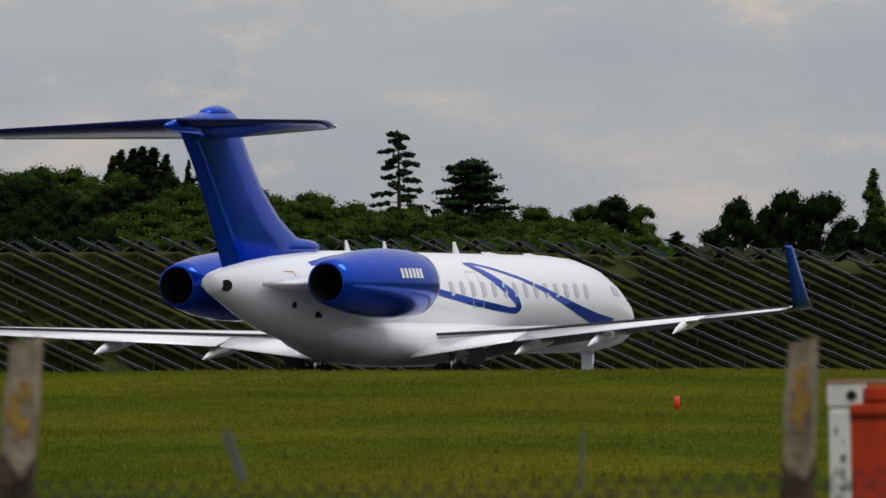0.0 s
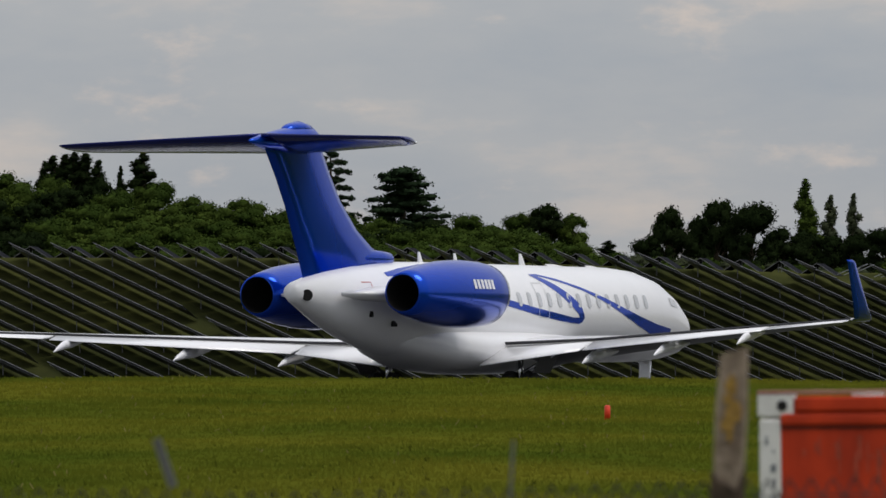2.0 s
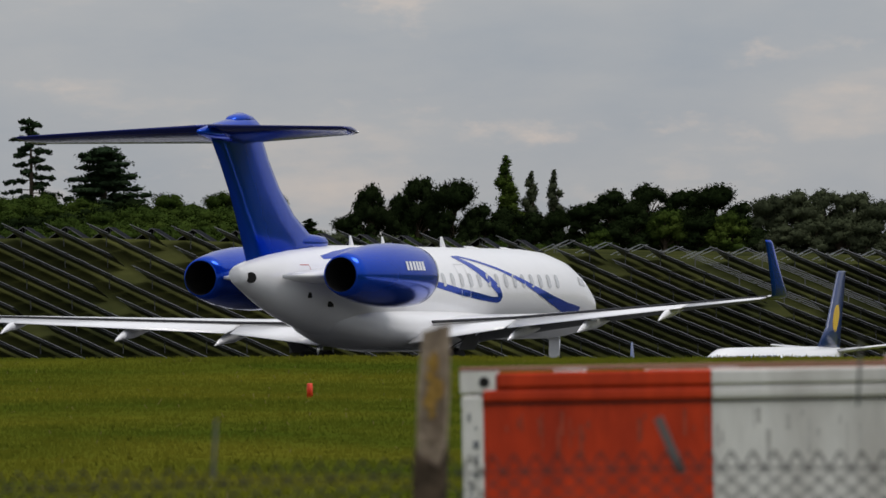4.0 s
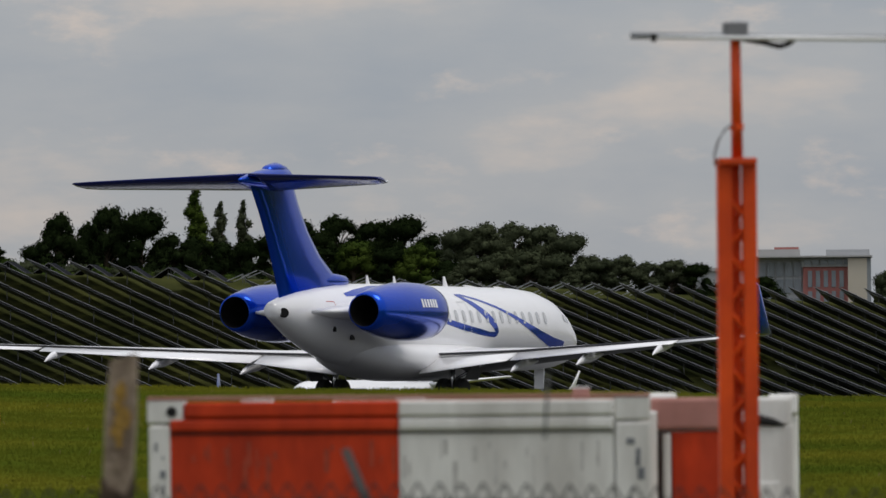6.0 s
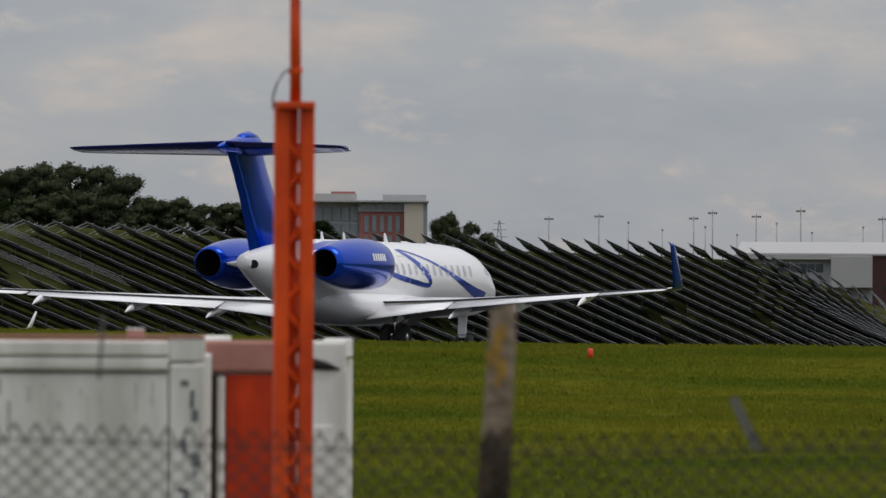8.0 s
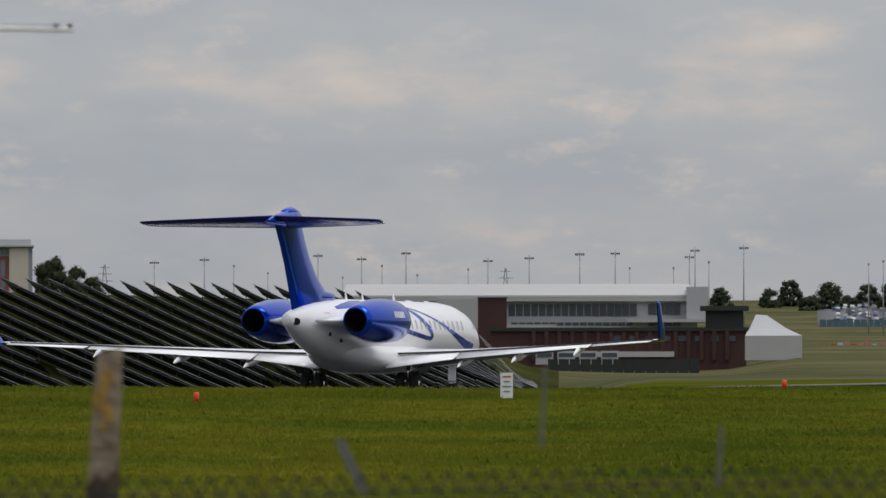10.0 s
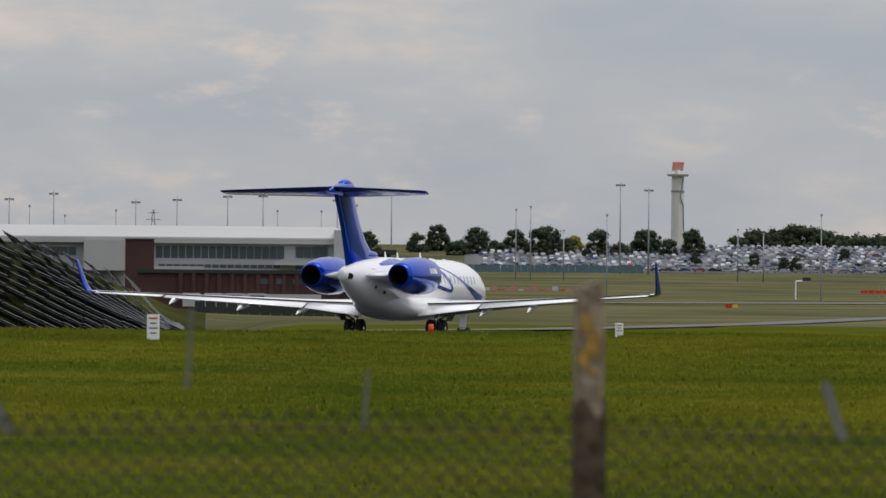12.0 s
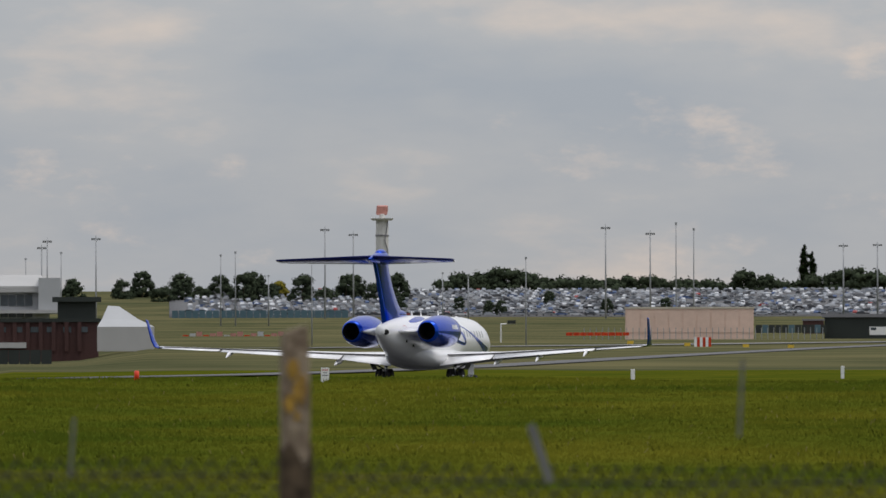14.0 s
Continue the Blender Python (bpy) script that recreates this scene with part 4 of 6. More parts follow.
# ---- trees ----
def leaf_cloud(blobs, count, size, seed):
    """Small leaf clumps scattered over the skins of rounded masses, each mass filled by a lumpy core."""
    rng = np.random.default_rng(seed)
    B = np.array([tuple(b[:4]) + (b[4] if len(b) > 4 else 0.85,) for b in blobs])
    weights = B[:, 3] ** 2
    P = B[rng.choice(len(B), count, p=weights / weights.sum())]
    v = rng.normal(size=(count, 3))
    v /= np.linalg.norm(v, axis=1)[:, None]
    squash = np.stack([np.ones(count), np.ones(count), P[:, 4]], 1)
    c = P[:, :3] + v * (0.72 + 0.62 * rng.random(count) ** 1.5)[:, None] * P[:, 3:4] * squash
    n = v + rng.normal(size=(count, 3)) * 0.6
    n /= np.linalg.norm(n, axis=1)[:, None]
    a = np.cross(n, rng.normal(size=(count, 3)))
    a /= np.linalg.norm(a, axis=1)[:, None]
    b = np.cross(n, a)
    s = (size * rng.uniform(0.5, 1.4, count))[:, None]
    verts = np.stack([c - a * s, c - b * s * 0.6, c + a * s, c + b * s * 0.55], 1).reshape(-1, 3)
    soft = v * 0.5 + n
    soft /= np.linalg.norm(soft, axis=1)[:, None]
    normals = np.repeat(soft, 4, 0)
    faces = np.arange(count * 4).reshape(-1, 4).tolist()
    bm = bmesh.new()
    bmesh.ops.create_icosphere(bm, subdivisions=2, radius=1.0)
    unit = np.array([q.co for q in bm.verts])
    tri = np.array([[q.index for q in f.verts] for f in bm.faces])
    bm.free()
    for x, y, z, r, k in B:
        lump = 0.72 * r * (1 + 0.2 * rng.normal(size=(len(unit), 1)))
        faces += (tri + len(verts)).tolist()
        verts = np.concatenate([verts, np.array([x, y, z]) + unit * lump * np.array([1, 1, k])])
        normals = np.concatenate([normals, unit])
    return verts.tolist(), faces, normals.tolist()


def crown_part(parent, blobs, count, size, seed, material, label):
    verts, faces, normals = leaf_cloud(blobs, count, size, seed)
    me = bpy.data.meshes.new("crown")
    me.from_pydata(verts, [], faces)
    me.normals_split_custom_set_from_vertices(normals)
    me.materials.append(material)
    ob = new("crown", me)
    ob.parent = parent
    if label:
        ob["label"] = label
    return ob


def make_tree(kind, seed, material, label):
    """A tree ten metres high, built at the origin."""
    rng = random.Random(seed)
    tree = thing("tree", label, "tree")
    bm = bmesh.new()
    blobs = []
    if kind == "broad":
        tube(bm, [(0, 0, -0.5), (0.1, 0, 2), (0.0, 0.1, 5), (0.1, 0, 8)], [0.34, 0.27, 0.18, 0.06], 7)
        for k in range(40):
            a, h = rng.random() * 6.28, 1.2 + 6.8 * rng.random()
            r = (1.1 + 2.0 * math.sin(math.pi * min(1, (h + 0.4) / 9.4))) * (0.35 + 0.65 * rng.random())
            blobs.append((r * math.cos(a), r * math.sin(a), h, 0.55 + 0.8 * rng.random()))
            tube(bm, [(0, 0, h * 0.6), (r * 0.5 * math.cos(a), r * 0.5 * math.sin(a), h * 0.85), (r * math.cos(a), r * math.sin(a), h)], [0.11, 0.07, 0.02], 5)
        blobs.extend(((0.2, 0, 8.0, 1.15), (-0.9, 0.3, 7.7, 1.0), (0.9, -0.7, 7.6, 0.95), (0.2, 1.1, 7.5, 0.9)))
        n, size = 9500, 0.155
    elif kind in ("bush", "far"):
        tube(bm, [(0, 0, -0.5), (0.1, 0, 2), (0.0, 0.1, 5)], [0.34, 0.27, 0.12], 7)
        for k in range(56):
            a, h = rng.random() * 6.28, 0.4 + 7.9 * rng.random()
            r = 3.6 * math.sqrt(max(0.05, 1 - (h / 9.2) ** 2)) * (0.35 + 0.65 * rng.random() ** 0.6)
            blobs.append((r * math.cos(a), r * math.sin(a), h, 0.55 + 0.75 * rng.random()))
        blobs.append((0.2, 0, 8.2, 0.95))
        n, size = (10500, 0.15) if kind == "bush" else (2400, 0.30)
    elif kind == "poplar":
        tube(bm, [(0, 0, -0.5), (0, 0, 5), (0, 0, 9.6)], [0.2, 0.13, 0.03], 7)
        for k in range(46):
            a, h = rng.random() * 6.28, 0.9 + 8.6 * (k / 45)
            w = 0.95 * min(1.0, 0.35 + h / 4.0) * max(0.06, 1 - (h / 10.1) ** 3.6)
            q = 0.75 * w * rng.random()
            blobs.append((q * math.cos(a), q * math.sin(a), h, 0.10 + 0.36 * w * (0.6 + 0.6 * rng.random()), 1.5))
            tube(bm, [(0, 0, h - 0.8), (q * math.cos(a), q * math.sin(a), h)], [0.04, 0.015], 5)
        n, size = 5200, 0.10
    elif kind == "pine":
        tube(bm, [(0, 0, -0.5), (0.05, 0, 4), (-0.05, 0, 9.8)], [0.24, 0.16, 0.03], 7)
        for k in range(30):
            h = 1.6 + 8.0 * (k / 29)
            a = k * 2.4 + rng.random()
            w = (2.9 * (1 - (h - 1.6) / 9.2) ** 0.75 + 0.25) * (0.55 + 0.55 * rng.random())
            e = (w * math.cos(a), w * math.sin(a), h - 0.15 * w)
            tube(bm, [(0, 0, h), (e[0] * 0.5, e[1] * 0.5, h + 0.05), e], [0.05, 0.035, 0.012], 5)
            for q in (0.45, 0.75, 1.0):
                blobs.append((e[0] * q, e[1] * q, h - 0.12 * w * q + 0.05, (0.26 + 0.18 * rng.random()) * (1.15 - 0.3 * q), 0.6))
        n, size = 3000, 0.17
    else:  # cedar: dense dark tiers
        tube(bm, [(0, 0, -0.5), (0, 0, 5), (0, 0, 9.7)], [0.36, 0.22, 0.03], 7)
        for k in range(34):
            h = 0.9 + 8.7 * (k / 33)
            a = k * 2.4 + rng.random()
            w = (4.6 * (1 - h / 10.3) ** 0.62 + 0.35) * (0.6 + 0.5 * rng.random())
            e = (w * math.cos(a), w * math.sin(a), h + 0.06 * w)
            tube(bm, [(0, 0, h - 0.3), e], [0.09, 0.02], 5)
            for q in (0.3, 0.65, 1.0):
                blobs.append((e[0] * q, e[1] * q, h, (0.60 + 0.35 * rng.random()) * (1.2 - 0.4 * q), 0.6))
        n, size = 6500, 0.17
    part("trunk", bm, BARK, tree, "brown bark trunk and limbs")
    crown_part(tree, blobs, n, size, seed, material, "")
    return tree


STOCK = {}


def plant(kind, mat_key, bearing, d, el, width, seed=0, group="", sink=0.0):
    """A tree standing on the land whose top shows at this elevation; width of the crown in metres."""
    mats = {"green": LEAF, "dark": LEAF_DARK, "grey": LEAF_GREY, "gold": LEAF_GOLD, "needle": NEEDLE, "hazy": LEAF_FAR}
    words = {"green": "leafy green", "dark": "dark green leafy", "grey": "grey-green leafy", "gold": "yellow-leaved", "needle": "dark evergreen", "hazy": "haze-tinted green leafy"}
    forms = {"broad": "broadleaf tree behind the airfield", "bush": "rounded thicket crown on the ridge", "far": "tree far beyond the field", "poplar": "slender upright poplar tree", "pine": "open tall conifer with bare gaps", "cedar": "spreading dense conifer"}
    key = (kind, mat_key, seed % 4)
    x, y, z = spot(bearing, d)
    z -= sink
    h = EYE + d * math.tan(radians(el)) - z
    if kind in ("broad", "bush", "far") and h < 0.8 * width:
        z, h = z - (0.8 * width - h), 0.8 * width
    if kind == "far" and h < 1.05 * width:
        z, h = z - (1.05 * width - h), 1.05 * width
    base = {"broad": 8.0, "bush": 8.8, "far": 8.6, "poplar": 1.3, "pine": 5.4, "cedar": 8.0}[kind]
    m = Matrix.Translation((x, y, z)) @ Matrix.Rotation(seed * 1.7, 4, "Z") @ Matrix.Diagonal((width / base, width / base, h / {'broad': 9.2, 'bush': 9.2, 'far': 9.2, 'poplar': 9.8, 'pine': 9.9, 'cedar': 9.9}[kind], 1))
    if key not in STOCK:
        STOCK[key] = tagged(make_tree(kind, 11 * (seed % 4) + 3, mats[mat_key], words[mat_key] + " " + forms[kind]), group=group)
        STOCK[key].matrix_basis = m
        return STOCK[key]
    t = STOCK[key]
    o = copy_thing(t, Matrix.Identity(4))
    o.matrix_basis = m
    return o


def plant_all():
    rng = random.Random(2)
    ridge = [(-12, 1.50), (-10.76, 1.53), (-10.39, 1.57), (-10.1, 1.53), (-9.6, 1.50), (-9.0, 1.42), (-8.8, 1.36), (-8.5, 1.33), (-8.2, 1.26), (-7.9, 1.21), (-7.6, 1.18), (-7.2, 1.16), (-6.8, 1.19), (-6.6, 1.14), (-6.0, 0.98), (-5.7, 0.86)]
    k = 0
    b = -11.9
    while b < -5.75:
        e, low = table(b, ridge), table(b, BUND)
        for i, (d, u) in enumerate(((992, 1.0), (965, 0.86), (940, 0.68), (918, 0.50), (898, 0.34), (880, 0.20))):
            if u < 1 and e - low < 0.2 and i % 2:
                continue
            q = b + 0.09 * i + 0.08 * rng.random()
            # left of -10.4 the dark leaf colour also stands in for lens vignetting
            shade = "dark" if b < -10.4 and i > 0 or (k + i) % 7 == 0 else "green"
            plant("bush", shade, q, d + 8 * rng.random(), low + (table(q, ridge) - low) * u - 0.01 + 0.035 * (rng.random() - 0.5), 8.0 + 4 * rng.random(), k + i, "trees on the ridge", 1.5)
        b += 0.31 + 0.05 * rng.random()
        k += 1
    # taller dark crowns over the ridge
    for i, (b, e, w) in enumerate(((-9.93, 1.61, 2.6), (-9.86, 1.655, 3.8), (-9.79, 1.66, 3.6), (-9.72, 1.675, 4.4), (-9.63, 1.665, 4.2), (-9.53, 1.62, 3.0), (-9.38, 1.57, 1.6), (-9.21, 1.67, 4.4))):
        plant("poplar", "dark", b, 1015, e, w, i, "", 1.0)
    plant("pine", "needle", -7.83, 1010, 1.755, 9.0, 1)
    plant("cedar", "needle", -7.30, 1010, 1.53, 14.5, 2)
    for i, (b, e, w) in enumerate(((-6.45, 1.20, 6), (-6.24, 1.27, 8.5), (-6.05, 1.20, 6))):
        plant("broad", "dark" if i % 2 else "green", b, 1010, e, w, i)
    plant("poplar", "dark", -5.78, 1010, 0.99, 2.6, 1)
    # dark group and poplars beyond
    for i, (b, e, w) in enumerate(((-5.50, 1.02, 5.5), (-5.33, 1.25, 6.5), (-5.12, 1.18, 5.5), (-5.00, 1.30, 6.5), (-4.74, 1.265, 8.5), (-4.52, 1.09, 7), (-4.35, 1.06, 6), (-4.15, 1.02, 6), (-3.98, 1.03, 6))):
        plant("broad", "dark", b, 1180, e, w * 1.35, i, "", 1.0)
    for i, (b, e, w) in enumerate(((-4.335, 1.435, 3.9), (-4.145, 1.32, 2.8), (-3.99, 1.325, 2.7))):
        plant("poplar", "grey" if i else "green", b, 1240, e, w, i)
    for i in range(13):
        b = -5.75 + 0.165 * i
        plant("broad", "grey" if i % 2 else "green", b, 960, 0.90 - 0.012 * i, 6 + 2 * rng.random(), i, "low scrub behind the solar farm", 1.5)
    for i, (b, e, w) in enumerate(((-3.75, 1.08, 7), (-3.55, 1.18, 7.5), (-3.30, 1.22, 8), (-3.05, 1.17, 8), (-2.82, 1.20, 8), (-2.60, 1.07, 7))):
        plant("broad", "dark", b, 1080, e, w + 1.5, i)
        plant("broad", "dark" if i % 2 else "green", b + 0.12, 1030, e - 0.2, 8, i + 1, "", 1.5)
    for i, (b, e, w) in enumerate(((-2.40, 1.11, 7), (-2.20, 1.15, 8), (-2.0, 1.155, 8), (-1.80, 1.13, 8), (-1.60, 1.06, 7), (-1.42, 0.90, 6))):
        plant("broad", "grey", b, 1060, e, w + 1, i)
        plant("broad", "grey", b + 0.1, 1000, e - 0.22, 7, i + 1, "", 1.5)
    for i in range(8):
        b = -1.35 + 0.17 * i
        plant("broad", "grey" if b < -0.7 else "dark", b, 1000, (0.87 if b < -0.8 else 0.80 if b < -0.6 else 0.70) + 0.03 * math.sin(i * 2.0), 6.5, i, "", 1.0)
    for i, (b, e, w) in enumerate(((0.72, 0.76, 5), (0.80, 0.80, 6), (0.95, 0.73, 5.5), (1.06, 0.65, 5))):
        plant("broad", "grey", b, 1300, e, w, i)
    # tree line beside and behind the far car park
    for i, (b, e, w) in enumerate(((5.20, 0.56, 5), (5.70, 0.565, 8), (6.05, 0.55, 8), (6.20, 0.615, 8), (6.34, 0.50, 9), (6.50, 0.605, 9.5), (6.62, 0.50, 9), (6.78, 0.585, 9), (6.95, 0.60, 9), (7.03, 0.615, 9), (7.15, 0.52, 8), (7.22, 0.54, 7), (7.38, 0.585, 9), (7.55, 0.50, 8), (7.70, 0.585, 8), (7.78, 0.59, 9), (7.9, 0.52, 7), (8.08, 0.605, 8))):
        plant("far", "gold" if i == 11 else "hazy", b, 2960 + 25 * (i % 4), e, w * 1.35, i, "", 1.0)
    b = 8.45
    while b < 12.4:
        e = table(b, [(8.4, 0.53), (8.55, 0.60), (8.95, 0.64), (9.15, 0.58), (9.4, 0.555), (9.7, 0.575), (10.4, 0.55), (10.55, 0.53), (10.66, 0.62), (10.85, 0.55), (11.0, 0.54), (11.25, 0.60), (11.47, 0.65), (11.7, 0.57), (12.4, 0.58)])
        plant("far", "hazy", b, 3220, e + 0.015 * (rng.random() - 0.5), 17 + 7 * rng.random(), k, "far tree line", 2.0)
        b += 0.10 + 0.04 * rng.random()
        k += 1
    plant("poplar", "dark", 11.07, 3230, 0.80, 4.4, 2)
    plant("poplar", "dark", 11.13, 3230, 0.75, 3.4, 3)
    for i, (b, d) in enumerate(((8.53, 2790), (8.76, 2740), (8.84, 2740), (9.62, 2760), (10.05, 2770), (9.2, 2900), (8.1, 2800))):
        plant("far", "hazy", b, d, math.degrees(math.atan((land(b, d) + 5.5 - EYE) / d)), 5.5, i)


plant_all()


# ---- the second airliner, taxiing the other way behind the field ----
def make_airliner():
    a = thing("airliner", "white twin-jet airliner with a navy tail taxiing", "airplane")
    body = [(19.0, 2.9, 0.05, 0.05), (18.6, 2.95, 0.5, 0.45), (17.6, 3.05, 1.05, 1.0), (16.0, 3.25, 1.6, 1.6), (14.2, 3.4, 1.85, 1.95), (12, 3.42, 1.88, 2.0), (-6, 3.42, 1.88, 2.0), (-10, 3.65, 1.65, 1.75), (-14, 4.15, 1.1, 1.2), (-17.5, 4.65, 0.5, 0.6), (-19.0, 4.85, 0.15, 0.2)]
    part("fuselage", loft([ring_x(x, 0, z, w, h, 32) for x, z, w, h in body]), WHITE, a, "white fuselage", True)
    fin = [((-11.5, 0, 5.2), (-17.8, 0, 5.0)), ((-14.2, 0, 7.2), (-18.3, 0, 7.0)), ((-17.6, 0, 12.3), (-19.9, 0, 12.4)), ((-17.9, 0, 12.5), (-19.9, 0, 12.5))]
    f = part("fin", loft([foil_side(p, q, 1.4) for p, q in fin]), NAVY, a, "navy blue tail fin", True)
    for s in (1, -1):
        sh = [(-16.2 + 0.75 * math.cos(t) - 0.55 * math.sin(t), s * 0.30, 8.0 + 1.3 * math.sin(t)) for t in np.linspace(0, 2 * math.pi, 15)[:-1]]
        part("tail_emblem", loft([[(x, s * 0.05, z) for x, y, z in sh], sh]), YELLOW, f, "plain golden tail shape")
        tail = [((-15.0, s * 0.4, 4.9), (-18.6, s * 0.4, 4.9)), ((-18.2, s * 7.1, 5.6), (-19.9, s * 7.1, 5.6))]
        part("tailplane", loft([foil(p, q) for p, q in tail]), WHITE, a, "", True)
        wing = [((5.5, s * 1.5, 2.2), (-2.6, s * 1.5, 2.1)), ((2.3, s * 5.8, 2.6), (-2.6, s * 5.8, 2.55)), ((-6.2, s * 16.6, 3.6), (-8.0, s * 16.6, 3.6))]
        w = part("wing", loft([foil(p, q) for p, q in wing]), GREYP, a, "pale grey swept wing", True)
        wl_ = [((-6.2, s * 16.6, 3.6), (-8.0, s * 16.6, 3.6)), ((-7.4, s * 17.2, 4.8), (-8.5, s * 17.2, 4.8)), ((-8.4, s * 17.5, 6.1), (-8.9, s * 17.5, 6.1))]
        part("winglet", loft([foil_side(p, q) for p, q in wl_]), NAVY if s < 0 else WHITE, w, "", True)
        eng = [(6.2, 0.85), (5.9, 1.0), (4.5, 1.05), (2.5, 0.9), (1.2, 0.55)]
        e = part("engine", loft([ring_x(x, s * 4.85, 1.55, r, r * 0.95, 24) for x, r in eng]), WHITE, a, "white underwing engine", True)
        part("intake", loft([ring_x(6.21, s * 4.85, 1.55, 0.82, 0.78, 24), ring_x(6.0, s * 4.85, 1.55, 0.8, 0.76, 24)]), SOOT, e)
        for k in range(7):
            x = 14.0 - 1.55 * k
            part("lettering_bar", boxes(((1.15, 0.02, 1.05), (0, 0, 0))), NAVY, a, "plain navy lettering bar").matrix_basis = pose(x, s * 1.80, 4.15, s * 22, 0, 0)
        for k in range(24):
            part("cabin_window", boxes(((0.26, 0.04, 0.36), (13.5 - 1.0 * k if k < 20 else -5.5 - 0.8 * (k - 20), s * 1.885, 3.55))), GLASS, a)
        part("main_gear", tube(bmesh.new(), [(-1.2, s * 2.86, 2.0), (-1.2, s * 2.86, 0.5)], 0.14, 10), SILVER, a)
        wheel(a, "tyre", (-1.2, s * 2.86 - 0.4, 0.56), 0.56, 0.4)
        wheel(a, "tyre", (-1.2, s * 2.86 + 0.4, 0.56), 0.56, 0.4)
    part("nose_gear", tube(bmesh.new(), [(14.4, 0, 1.6), (14.4, 0, 0.4)], 0.1, 10), SILVER, a)
    wheel(a, "tyre", (14.4, 0.25, 0.36), 0.36, 0.25)
    wheel(a, "tyre", (14.4, -0.25, 0.36), 0.36, 0.25)
    part("cockpit_window", boxes(((0.5, 1.7, 0.42), (16.75, 0, 4.2), (0, 38, 0), 0.05)), GLASS, a, "dark cockpit windows")
    return a


AIRLINER = make_airliner()


# ---- airport buildings ----
def slab(name, b0, b1, d, e0, e1, depth, material, parent, label="", push=0.0, roof=0.0):
    """A block of a building between two bearings and two elevations, its front d metres away."""
    p, q = Vector(aim(b0, d + push, e0)), Vector(aim(b1, d + push, e0))
    h = d * (math.tan(radians(e1)) - math.tan(radians(e0)))
    along = Vector((q.x - p.x, q.y - p.y, 0))
    out = along.normalized()
    back = Vector((-out.y, out.x, 0))
    if back.y < 0:
        back = -back
    bm = bmesh.new()
    ring = [p, q, q + back * depth, p + back * depth]
    top = [v + Vector((0, 0, h)) for v in ring]
    if roof:
        top[2] += Vector((0, 0, roof))
        top[3] += Vector((0, 0, roof))
    loft([ring, top], True, bm)
    return part(name, bm, material, parent, label)


